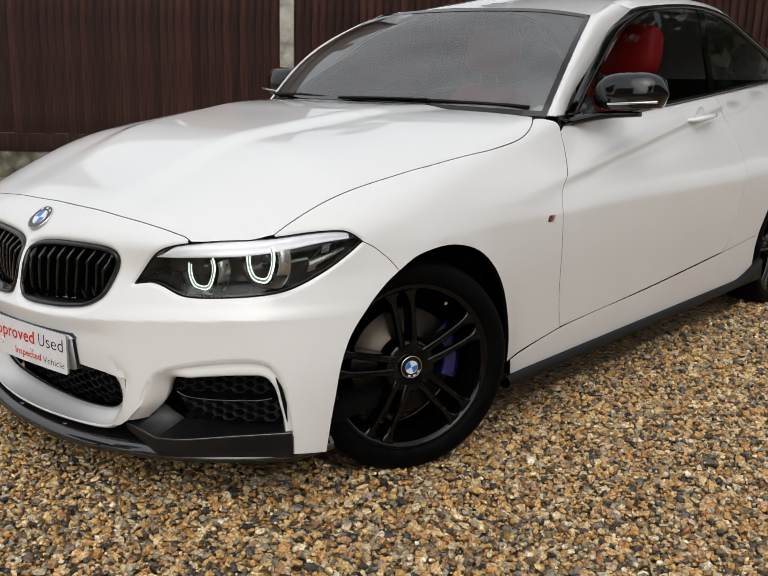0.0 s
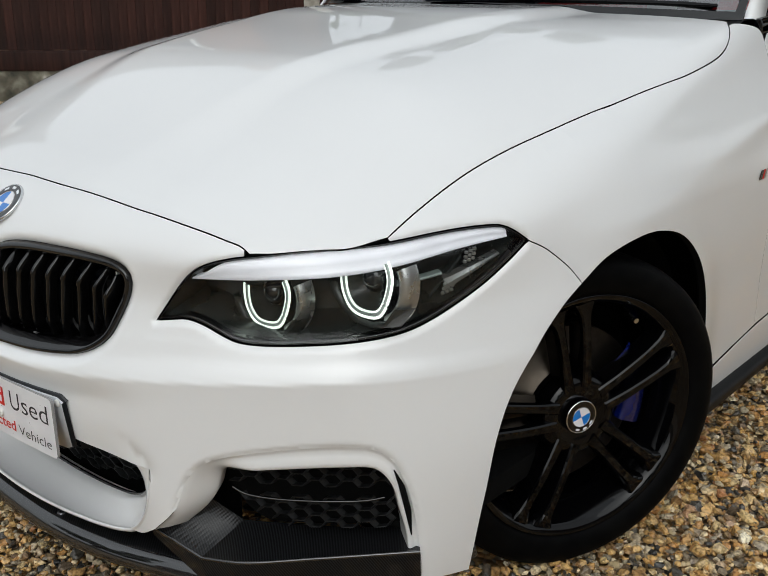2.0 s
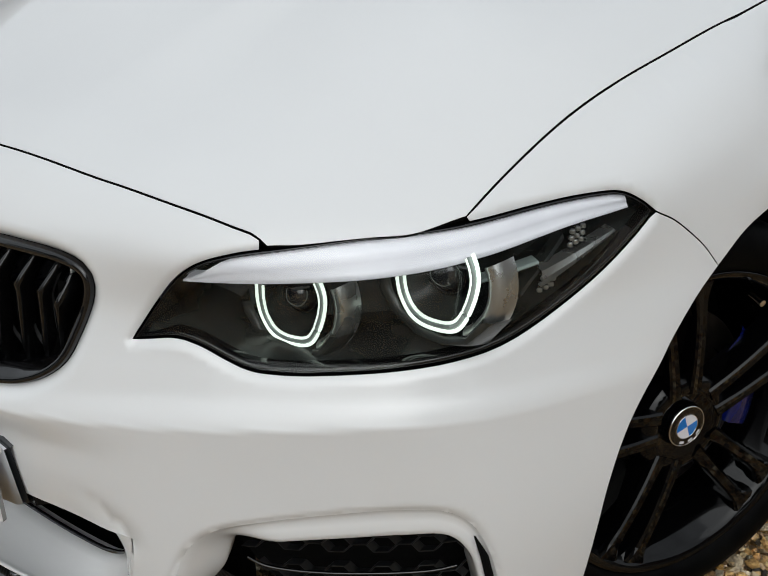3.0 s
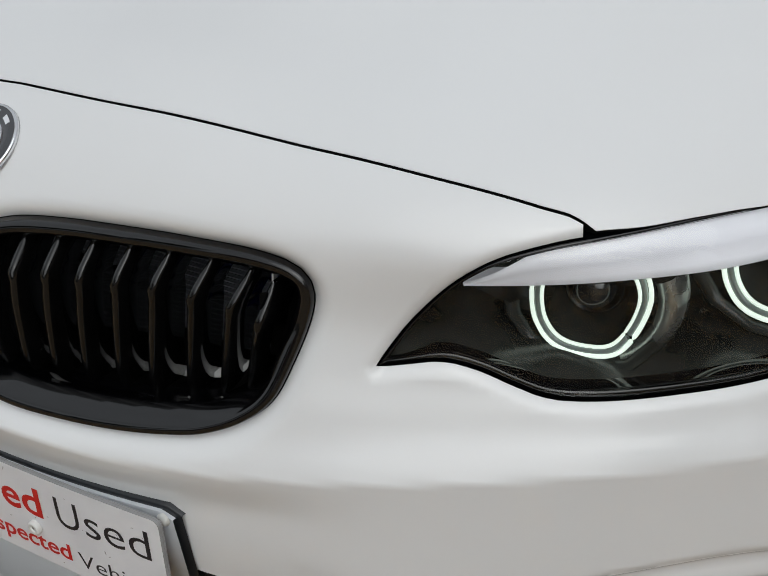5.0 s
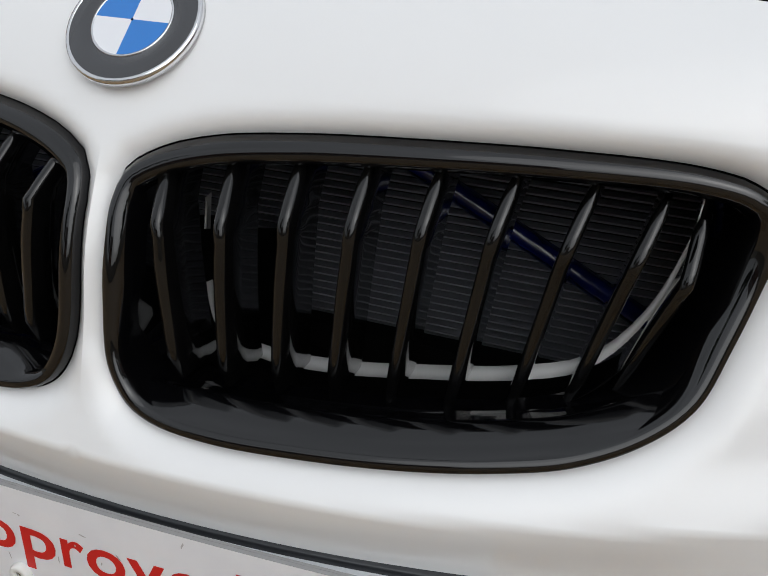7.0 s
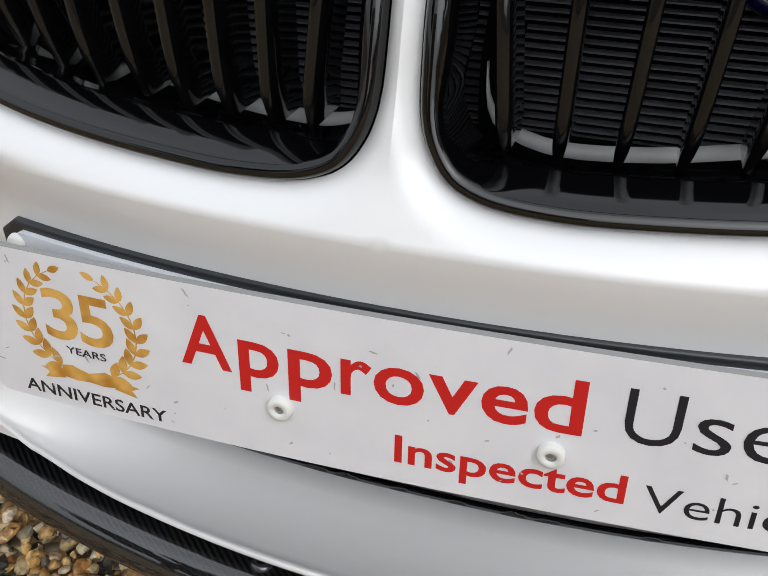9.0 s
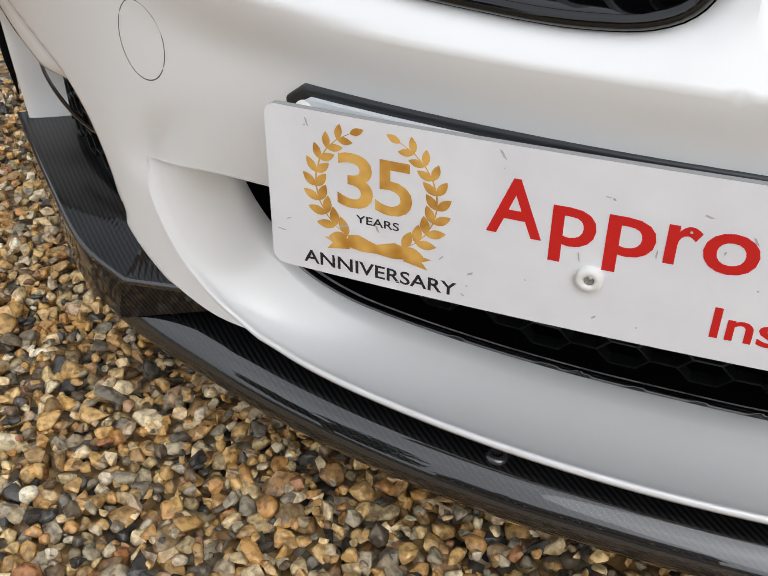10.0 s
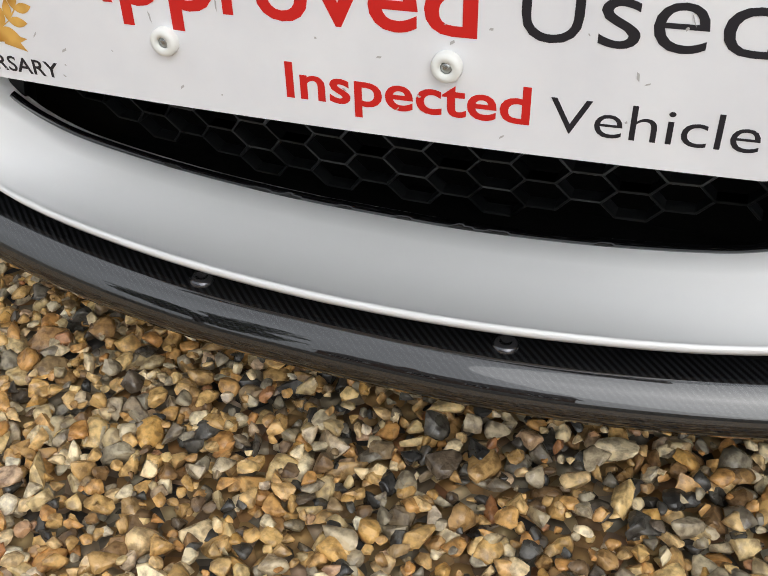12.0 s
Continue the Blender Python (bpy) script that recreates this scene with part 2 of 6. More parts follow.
# ---- building helpers ----
def mesh_of(name, verts, faces, mats, smooth_faces=True, normals=None, slots=None):
    me = bpy.data.meshes.new(name)
    me.from_pydata([tuple(v) for v in verts], [], [tuple(int(i) for i in f) for f in faces])
    for m in (mats if isinstance(mats, (list, tuple)) else [mats]):
        me.materials.append(m)
    me.polygons.foreach_set("use_smooth", [smooth_faces] * len(me.polygons))
    if slots is not None:
        me.polygons.foreach_set("material_index", slots)
    me.update()
    if normals is not None:
        me.normals_split_custom_set_from_vertices([tuple(n) for n in normals])
    return me


def part(name, me, parent, label=""):
    """Links a mesh as ONE object under a thing or under a part."""
    ob = new(name, me)
    ob.parent = parent
    if parent is not None:
        ob.matrix_parent_inverse = Matrix()
    return tagged(ob, label)


def from_bm(name, bm, mats, smooth_faces=True, angle=35):
    me = bpy.data.meshes.new(name)
    bm.normal_update()
    for e in bm.edges:
        if len(e.link_faces) == 2 and e.calc_face_angle(0) > radians(angle):
            e.smooth = False
    for f in bm.faces:
        f.smooth = smooth_faces
    bm.to_mesh(me)
    bm.free()
    for m in (mats if isinstance(mats, (list, tuple)) else [mats]):
        me.materials.append(m)
    return me


def curve_pts(pts, step=.006, closed=False):
    """A smooth run of points through the given ones (Catmull-Rom), about step apart."""
    p = np.array(pts, float)
    n = len(p)
    out = []
    for i in range(n if closed else n - 1):
        a, b = p[i], p[(i + 1) % n]
        if closed:
            q, r = p[i - 1], p[(i + 2) % n]
        else:
            q, r = p[i - 1] if i else 2 * a - b, p[i + 2] if i + 2 < n else 2 * b - a
        d0, d1, d2 = (max(np.linalg.norm(k), 1e-6) ** .5 for k in (a - q, b - a, r - b))
        m1 = d1 * ((a - q) / d0 - (b - q) / (d0 + d1) + (b - a) / d1)
        m2 = d1 * ((b - a) / d1 - (r - a) / (d1 + d2) + (r - b) / d2)
        k = max(1, int(np.ceil(np.linalg.norm(b - a) / step)))
        for t in np.arange(k) / k:
            out.append(a * (1 + 2 * t) * (1 - t) ** 2 + m1 * t * (1 - t) ** 2 + b * t * t * (3 - 2 * t) + m2 * t * t * (t - 1))
    if not closed:
        out.append(p[-1])
    return np.array(out)


def inside(poly, pts):
    x, y = pts[:, 0], pts[:, 1]
    r = np.zeros(len(pts), bool)
    a, b = poly, np.roll(poly, -1, 0)
    for (x1, y1), (x2, y2) in zip(a, b):
        if y1 != y2:
            r ^= ((y1 > y) != (y2 > y)) & (x < (x2 - x1) * (y - y1) / (y2 - y1) + x1)
    return r


def gap_to(line, pts):
    """Distance of points from a run of line segments."""
    best = np.full(len(pts), 9.0)
    for a, b in zip(line[:-1], line[1:]):
        d = b - a
        t = np.clip(((pts - a) @ d) / max(d @ d, 1e-12), 0, 1)
        best = np.minimum(best, np.hypot(*(pts - a - t[:, None] * d).T))
    return best


def shrunk(poly, d):
    """A closed outline moved inwards by d (outwards where d < 0)."""
    area = np.sum(poly[:, 0] * np.roll(poly[:, 1], -1) - poly[:, 1] * np.roll(poly[:, 0], -1))
    t = np.roll(poly, -1, 0) - np.roll(poly, 1, 0)
    n = np.stack([-t[:, 1], t[:, 0]], 1) / np.maximum(np.hypot(t[:, 0], t[:, 1]), 1e-9)[:, None]
    return poly + n * (d if area > 0 else -d)


def normals_of(place, ab):
    e = 2e-4
    a, b = ab[:, 0], ab[:, 1]
    pa = place(a + e, b) - place(a - e, b)
    pb = place(a, b + e) - place(a, b - e)
    n = np.cross(pa, pb)
    return n / np.maximum(np.linalg.norm(n, axis=1), 1e-12)[:, None]


def split_long(outline, step):
    out = []
    for a, b in zip(outline, np.roll(outline, -1, 0)):
        k = max(1, int(np.ceil(np.linalg.norm(b - a) / step)))
        out += [a + (b - a) * i / k for i in range(k)]
    return np.array(out)


def fill(outline, step, holes=(), dense=None):
    """Points and triangles that fill a closed outline; dense: (line, reach, step) for a finer net beside lines."""
    outline = split_long(outline, step)
    holes = [split_long(h, step) for h in holes]
    lo, hi = outline.min(0), outline.max(0)
    rng = np.random.default_rng(4)

    def net(s):
        gx, gy = np.meshgrid(np.arange(lo[0], hi[0] + s, s), np.arange(lo[1], hi[1] + s, s))
        gx[1::2] += s / 2
        p = np.stack([gx.ravel(), gy.ravel()], 1)
        return p[inside(outline, p)]
    closed = np.vstack([outline, outline[:1]])
    pts = net(step)
    d = gap_to(closed, pts)
    pts = pts[d > step * .5]
    if dense:
        fine = net(dense[2])
        d1 = np.minimum.reduce([gap_to(l, fine) for l in dense[0]])
        d0 = gap_to(closed, fine)
        d2 = np.minimum.reduce([gap_to(l, pts) for l in dense[0]])
        pts = np.vstack([pts[d2 >= dense[1]], fine[(d1 < dense[1]) & (d0 > dense[2] * .5)]])
    for h in holes:
        pts = pts[~inside(h, pts) & (gap_to(np.vstack([h, h[:1]]), pts) > step * .3)]
    allp, edges = [], []
    for ring in (outline, *holes):
        b, n = len(edges), len(ring)
        edges += [(b + i, b + (i + 1) % n) for i in range(n)]
        allp.append(ring)
    allp = np.vstack(allp + [pts])
    from mathutils import geometry
    v, _, f, _, _, _ = geometry.delaunay_2d_cdt([Vector(p) for p in allp], edges, [], 0, 1e-7)
    v = np.array([(p.x, p.y) for p in v])
    f = np.array(f)
    mid = v[f].mean(1)
    ok = inside(outline, mid)
    for h in holes:
        ok &= ~inside(h, mid)
    f = f[ok]
    a, b, c = v[f[:, 0]], v[f[:, 1]], v[f[:, 2]]
    ccw = (b[:, 0] - a[:, 0]) * (c[:, 1] - a[:, 1]) - (b[:, 1] - a[:, 1]) * (c[:, 0] - a[:, 0])
    f[ccw < 0] = f[ccw < 0][:, ::-1]
    return v, f


def panel(name, outline, place, mat, sign=1, step=.012, flange=.014, dense=None, flip=False, holes=()):
    """A sheet over an outline in a flat net, laid on a surface, with its edge folded inwards."""
    v, f = fill(outline, step, holes, dense)
    p, n = place(v[:, 0], v[:, 1]), normals_of(place, v)
    if flip:
        n = -n
        f = f[:, ::-1]
    count = {}
    for t in f:
        for i in range(3):
            e = (t[i], t[(i + 1) % 3])
            count[e] = count.get(e, 0) + 1
    rim = [e for e in count if (e[1], e[0]) not in count]
    rim = [e for e in rim if not (abs(v[e[0], 0]) < 1e-6 and abs(v[e[1], 0]) < 1e-6)]
    ids = sorted({i for e in rim for i in e})
    at_ = {i: k for k, i in enumerate(ids)}
    c = outline.mean(0)
    base = len(p)
    top, topn = p[ids], n[ids]
    # outward direction of the edge in space, for the folded edge's normals
    out = np.zeros_like(top)
    for a, b in rim:
        d = np.cross(p[b] - p[a], n[a])
        d /= max(np.linalg.norm(d), 1e-9)
        out[at_[a]] += d
        out[at_[b]] += d
    out /= np.maximum(np.linalg.norm(out, axis=1), 1e-9)[:, None]
    r = .0012
    ring1 = top + out * r * .3 - topn * r
    ring2 = top - topn * flange
    verts = np.vstack([p, ring1, ring2])
    norms = np.vstack([n, (out + topn * .35), out])
    faces = [tuple(t) for t in f]
    m = len(ids)
    for a, b in rim:
        faces.append((b, a, base + at_[a], base + at_[b]))
        faces.append((base + at_[b], base + at_[a], base + m + at_[a], base + m + at_[b]))
    if sign < 0:
        verts = verts * [-1, 1, 1]
        norms = norms * [-1, 1, 1]
        faces = [t[::-1] for t in faces]
    norms /= np.maximum(np.linalg.norm(norms, axis=1), 1e-9)[:, None]
    # the fold's inner ring is coloured black to shade the shut gaps
    return mesh_of(name, verts, faces, [mat, DARK], True, norms, [0] * len(f) + [0, 1] * len(rim))


def loft(name, rings, mat, closed=True, smooth_faces=True, sign=1, slots=None):
    """A skin over runs of points of equal length."""
    k, n = len(rings), len(rings[0])
    verts = np.vstack(rings) * [sign, 1, 1]
    faces, mi = [], []
    for i in range(k - 1):
        for j in range(n if closed else n - 1):
            q = (i * n + j, i * n + (j + 1) % n, (i + 1) * n + (j + 1) % n, (i + 1) * n + j)
            faces.append(q if sign > 0 else q[::-1])
            mi.append(slots[i] if slots else 0)
    return mesh_of(name, verts, faces, mat, smooth_faces, None, mi if slots else None)


def tube(name, pts, radius, mat, closed=False, sides=10, flat=1.0):
    """A round bar along a run of points."""
    p = [Vector(q) for q in pts]
    n = len(p)
    bm = bmesh.new()
    rings = []
    for i, q in enumerate(p):
        d = (p[(i + 1) % n] - p[i - 1]) if closed else (p[min(i + 1, n - 1)] - p[max(i - 1, 0)])
        d.normalize()
        s = d.cross(Vector((0, 0, 1)) if abs(d.z) < .9 else Vector((1, 0, 0))).normalized()
        w = s.cross(d)
        rr = radius[i] if hasattr(radius, "__len__") else radius
        rings.append([bm.verts.new(q + (s * math.cos(a) + w * math.sin(a) * flat) * rr) for a in np.arange(sides) * 2 * math.pi / sides])
    for i in range(n if closed else n - 1):
        a, b = rings[i], rings[(i + 1) % n]
        for j in range(sides):
            bm.faces.new((a[j], a[(j + 1) % sides], b[(j + 1) % sides], b[j]))
    if not closed:
        bm.faces.new(rings[0][::-1])
        bm.faces.new(rings[-1])
    bmesh.ops.recalc_face_normals(bm, faces=bm.faces)
    return from_bm(name, bm, mat, True, 60)


def box(name, size, mat, bevel=.002, at=(0, 0, 0), turn=None, segments=2):
    bm = bmesh.new()
    bmesh.ops.create_cube(bm, size=1)
    bmesh.ops.scale(bm, vec=size, verts=bm.verts)
    if bevel:
        bmesh.ops.bevel(bm, geom=bm.edges[:], offset=bevel, segments=segments, affect="EDGES", profile=.6)
    m = Matrix.Translation(at) @ (turn.to_4x4() if turn else Matrix())
    bmesh.ops.transform(bm, matrix=m, verts=bm.verts)
    return from_bm(name, bm, mat, True, 40)


def lathe(name, profile, mat, axis="X", segments=72, slots=None):
    """Turned about an axis from (distance along the axis, radius) pairs."""
    ring = []
    for d, r in profile:
        a = np.arange(segments) * 2 * math.pi / segments
        ring.append(np.stack([np.full(segments, d), np.cos(a) * r, np.sin(a) * r], 1))
    return loft(name, ring, mat, True, True, 1, slots)


def thing(name, label, category, group="", kind="", at=(0, 0, 0)):
    ob = new(name)
    ob.location = at
    return tagged(ob, label, category, group, kind)


# ---- the shape of the car's front end ----
def spline(xs, ys):
    """A smooth curve through knots (monotone cubic)."""
    xs, ys = np.array(xs, float), np.array(ys, float)
    h = np.diff(xs)
    s = np.diff(ys) / h
    m = np.empty_like(ys)
    m[0], m[-1] = s[0], s[-1]
    m[1:-1] = np.where(s[:-1] * s[1:] > 0, 2 * s[:-1] * s[1:] / np.where(s[:-1] + s[1:] == 0, 1, s[:-1] + s[1:]), 0)

    def f(x):
        x = np.asarray(x, float)
        i = np.clip(np.searchsorted(xs, x) - 1, 0, len(h) - 1)
        d, hh = np.clip(x, xs[0], xs[-1]) - xs[i], h[i]
        t = d / hh
        y = (ys[i] * (1 + 2 * t) * (1 - t) ** 2 + hh * m[i] * t * (1 - t) ** 2
             + ys[i + 1] * t * t * (3 - 2 * t) + hh * m[i + 1] * t * t * (t - 1))
        return y + m[0] * np.minimum(x - xs[0], 0) + m[-1] * np.maximum(x - xs[-1], 0)
    return f


def smooth(a, b, x):
    t = np.clip((x - a) / (b - a), 0, 1)
    return t * t * (3 - 2 * t)


def blend_max(a, b, r):
    return np.maximum(a, b) + np.maximum(r - np.abs(a - b), 0) ** 2 / (4 * r)


# nose profile on the centre line, hood profile and side profile
NOSE = spline([.10, .20, .30, .38, .44, .460, .4785, .4825, .490, .52, .56, .60, .65, .70, .73, .76, .80],
              [-.012, -.016, -.019, -.0205, -.0215, -.0222, -.0232, -.0235, -.0205, -.004, .008, .022, .045, .066, .084, .108, .15])
HOOD = spline([.05, .13, .2, .34, .56, .73, .93, 1.2, 1.5], [.747, .780, .805, .840, .886, .916, .946, .990, 1.042])
SIDE = spline([.10, .20, .30, .45, .60, .70, .76, .82, .88, .94, 1.0, 1.06],
              [.825, .845, .857, .868, .876, .876, .866, .842, .810, .780, .752, .722])
AXLE, RADIUS = .81, .345


def front_y(x, z):
    a = np.abs(x)
    low, high = .42 * a ** 2 + .2 * a ** 4, .06 * a ** 2 + .85 * a ** 5
    brow = (.014 + .038 * smooth(.1, .8, a)) * smooth(.36, .46, z) * smooth(.64, .54, z)
    beak = .014 * np.exp(-(a / .12) ** 2) * smooth(.555, .64, z) * smooth(.72, .63, z)
    tray = (.0115 + .030 * smooth(.44, .20, z)) * smooth(.46, .30, a) * smooth(.486, .432, z - brow)
    muzzle = .006 * np.exp(-(a / .36) ** 4) * smooth(.505, .56, z) * smooth(.755, .675, z)
    return NOSE(z - brow) + tray + low + (high - low) * smooth(.58, .76, z) - beak - muzzle


def hood_z(x, y):
    a = np.abs(x)
    drop = .018 + .078 * np.exp(-(np.maximum(y, 0) - .34) / .25)
    edge = .24 + .13 * smooth(.1, 1.3, y)
    dome = (.009 + .004 * smooth(.30, .60, y)) * (1 - smooth(edge - .045 - .03 * smooth(.5, .25, y), edge + .06 + .05 * smooth(.5, .25, y), a))
    crown = .074 * smooth(.16, .62, y) * smooth(1.65, .98, y) * np.maximum(1 - (a / .76) ** 3.5, 0)
    return HOOD(y) - .010 - drop * (a / .72) ** 5 + dome + crown


def side_x(y, z):
    arch = np.hypot(y - AXLE, z - .31)
    flare = .012 * np.exp(-((arch - .36) / .07) ** 2) * (z > .0)
    crease = .785 + .142 * (y - 1.2)
    off = z - crease
    swage = (.014 * np.exp(-(off / np.where(off > 0, .07, .028)) ** 2) - .007 * np.exp(-((off + .065) / .05) ** 2)) * smooth(1.0, 1.75, y)
    return SIDE(z) + flare + swage - .03 * smooth(.85, .35, y)


def body(x, y, z):
    """Positive outside the body of the front end, about in metres."""
    front = (front_y(x, z) - y) * .8
    top = (z - hood_z(x, y)) * .93
    side = np.abs(x) - side_x(y, z)
    return blend_max(blend_max(front, side, .10 + .10 * smooth(.35, .65, z)), top, .045)


WRAP, CENTRE = .9, .9


def wrap_u(x, y):
    """Distance round the car from the middle of the nose, for the panels that stand upright."""
    return np.where(y < CENTRE, WRAP * np.arctan2(x, np.maximum(CENTRE - y, 1e-6)), WRAP * math.pi / 2 + (y - CENTRE))


def unwrap(u, z):
    """The point of the body at u and height z, found along a level ray from the middle of the car."""
    u, z = np.asarray(u, float), np.asarray(z, float)
    turn = np.minimum(u / WRAP, math.pi / 2)
    ox, oy = np.zeros_like(u), CENTRE + np.maximum(u - WRAP * math.pi / 2, 0)
    dx, dy = np.sin(turn), -np.cos(turn)
    a, b = np.full_like(u, .2), np.full_like(u, 1.3)
    for _ in range(34):
        m = (a + b) / 2
        out = body(ox + m * dx, oy + m * dy, z) > 0
        a, b = np.where(out, a, m), np.where(out, m, b)
    return np.stack([ox + a * dx, oy + a * dy, z], -1)


def hood_point(x, y):
    x, y = np.asarray(x, float), np.asarray(y, float)
    a, b = np.full_like(x, .5), np.full_like(x, 1.3)
    for _ in range(34):
        m = (a + b) / 2
        out = body(x, y, m) > 0
        a, b = np.where(out, a, m), np.where(out, m, b)
    return np.stack([x, y, a], -1)

# ---- outlines on the wrapped skin: (u round the car, height) ----
KIDNEY = curve_pts([(.0098, .625), (.010, .643), (.015, .658), (.033, .669), (.066, .678), (.120, .684), (.195, .688), (.270, .690), (.340, .688), (.367, .682),
                    (.380, .673), (.385, .657), (.382, .638), (.367, .600), (.349, .567), (.322, .546), (.288, .532), (.250, .525), (.200, .5195), (.140, .516),
                    (.083, .515), (.046, .519), (.028, .527), (.018, .540), (.012, .557), (.0098, .590)], .008, True)
HOODFRONT = [(0, .1402), (.12, .1380), (.25, .1395), (.36, .1435), (.45, .1515), (.527, .1665), (.546, .1722), (.558, .1738), (.567, .1742)]
HOODLAMP = [(.567, .1742), (.595, .195), (.622, .2205), (.648, .2475), (.675, .2780), (.704, .330)]
HOODSIDE = [(.704, .330), (.7095, .395), (.7195, .506), (.7315, .606), (.745, .714), (.757, .841), (.767, .935), (.7775, 1.11), (.778, 1.19), (.7695, 1.344), (.757, 1.41), (.738, 1.462), (.708, 1.512)]
HOODREAR = [(.708, 1.512), (.60, 1.475), (.40, 1.41), (.20, 1.372), (0, 1.36)]


def to_wrap(xy):
    p = hood_point(*np.array(xy, float).T)
    return np.stack([wrap_u(p[:, 0], p[:, 1]), p[:, 2]], 1)


front_line = to_wrap(curve_pts(HOODFRONT, .012))
side_line = to_wrap(curve_pts(HOODSIDE, .02))
LAMPTOP = curve_pts([(.437, .605), (.470, .651), (.500, .686), (.525, .7035), (.561, .715), (.600, .7215), (.677, .730), (.795, .736), (.886, .745), (.958, .748), (.994, .745), (1.020, .732), (1.038, .718)], .01)
LAMPLOW = curve_pts([(1.038, .718), (1.001, .692), (.950, .659), (.883, .624), (.832, .604), (.782, .594), (.680, .585), (.606, .582), (.570, .585), (.545, .594), (.517, .606), (.490, .612), (.462, .609), (.437, .605)], .01)
LAMP = np.vstack([LAMPTOP[:-1], LAMPLOW[:-1]])
SEAM = curve_pts([(1.038, .718), (1.068, .703), (1.103, .677), (1.121, .661), (1.146, .632)], .01)
ARCHFRONT = [(1.146, .632), (1.100, .602), (1.048, .553), (.995, .483), (.966, .408), (.951, .318), (.941, .250), (.932, .158)]
ARCHREAR = [(1.146, .632), (1.208, .664), (1.304, .681), (1.395, .675), (1.496, .644), (1.580, .582), (1.641, .499), (1.678, .41), (1.70, .33), (1.712, .25)]
FINLINE = [(.845, .168), (.842, .228), (.834, .293), (.818, .359), (.797, .401), (.771, .420), (.726, .425), (.656, .419), (.582, .405), (.522, .385), (.493, .360), (.478, .335), (.460, .288), (.415, .236)]
LIPEDGE = [(.415, .236), (.378, .210), (.344, .2015), (.315, .1930), (.27, .1893), (.20, .1878), (.10, .1865), (0, .186)]
RIDGE = [(.344, .2015), (.372, .2265), (.397, .264), (.410, .300), (.417, .332), (.417, .351)]
UNDER = [(.417, .351), (.360, .358), (.305, .363), (.20, .376), (.10, .383), (0, .386)]
DOORLINE = [(2.040, .300), (2.008, .427), (1.990, .602), (1.996, .765), (2.052, .841), (2.103, .919), (2.124, .985)]

KL, LL = np.vstack([KIDNEY, KIDNEY[:1]])[::2], np.vstack([LAMP, LAMP[:1]])[::2]
FL = curve_pts(FINLINE[1:-1], .015)
BROW = curve_pts([(0, .4965), (.10, .497), (.20, .501), (.30, .509), (.42, .519), (.55, .528), (.70, .535), (.85, .540), (.95, .548)], .02)
TUCK = curve_pts([(.345, .425), (.375, .400), (.402, .374), (.414, .351)], .02)


def skin(u, z):
    """The painted skin, with its edges curled in round the grilles, lamps and intakes."""
    u, z = np.asarray(u, float), np.asarray(z, float)
    p = unwrap(u, z)
    q = np.stack([u, z], 1)
    s = np.zeros(len(u))
    near = (u < .47) & (z > .44) & (z < .76)
    if near.any():
        g = gap_to(KL, q[near])
        s[near] += .013 * np.clip(1 - g / .020, 0, 1) ** 2.2
    near = (u > .36) & (u < 1.13) & (z > .53)
    if near.any():
        g = gap_to(LL, q[near])
        s[near] += .006 * np.clip(1 - g / .012, 0, 1) ** 2
    near = (u > .42) & (u < .9) & (z < .5)
    if near.any():
        g = gap_to(FL, q[near])
        s[near] += .005 * np.clip(1 - g / .012, 0, 1) ** 2
    near = (u < .5) & (z > .3) & (z < .47)
    if near.any():
        g = gap_to(TUCK, q[near])
        s[near] += .006 * np.clip(1 - g / .035, 0, 1) ** 2 * smooth(.42, .36, z[near])
    turn = np.minimum(u / WRAP, math.pi / 2)
    return p - np.stack([np.sin(turn) * s, -np.cos(turn) * s, np.zeros_like(s)], 1)


def deep(u, z, d):
    """A point d below the skin."""
    u, z = np.asarray(u, float), np.asarray(z, float)
    p = unwrap(u, z)
    turn = np.minimum(u / WRAP, math.pi / 2)
    d = np.broadcast_to(d, u.shape)
    return p - np.stack([np.sin(turn) * d, -np.cos(turn) * d, np.zeros_like(d)], 1)


car = thing("car", "white two-door coupe with black wheels and carbon splitter on gravel", "car", at=(0, 0, 0))

# ---- painted panels ----
GAP = .0013
bumper_line = np.vstack([front_line[:-1], LAMPTOP[LAMPTOP[:, 0] < .592][::-1], LAMPLOW[::-1][1:-1], SEAM[:-1], curve_pts(ARCHFRONT, .012)[:-1],
                         curve_pts([(.932, .158), (.89, .162), (.845, .168)], .012)[:-1], curve_pts(FINLINE, .01)[:-1], curve_pts(LIPEDGE[:3], .01)[:-1],
                         curve_pts(RIDGE, .01)[:-1], curve_pts(UNDER, .012)])


def tidy(line, d):
    """Shrinks an outline for the shut gap, but leaves its run along the car's middle."""
    s = shrunk(line, d)
    mid = np.abs(line[:, 0]) < 1e-6
    s[mid, 0] = 0
    s[mid, 1] = line[mid, 1] + np.where(line[mid, 1] > line[:, 1].mean(), -d, d)
    return s


whole = bumper_line
bumper_line = tidy(whole, GAP)
joined = gap_to(FL, whole) < .004
bumper_line[joined] = whole[joined]
for sign in (1, -1):
    ob = part("front_bumper", panel("front_bumper", bumper_line, skin, PAINT, sign, .013, .016, ([KL, LL, FL, BROW], .03, .006), False, [shrunk(KIDNEY, -.001)]), car, "white painted front bumper cover")
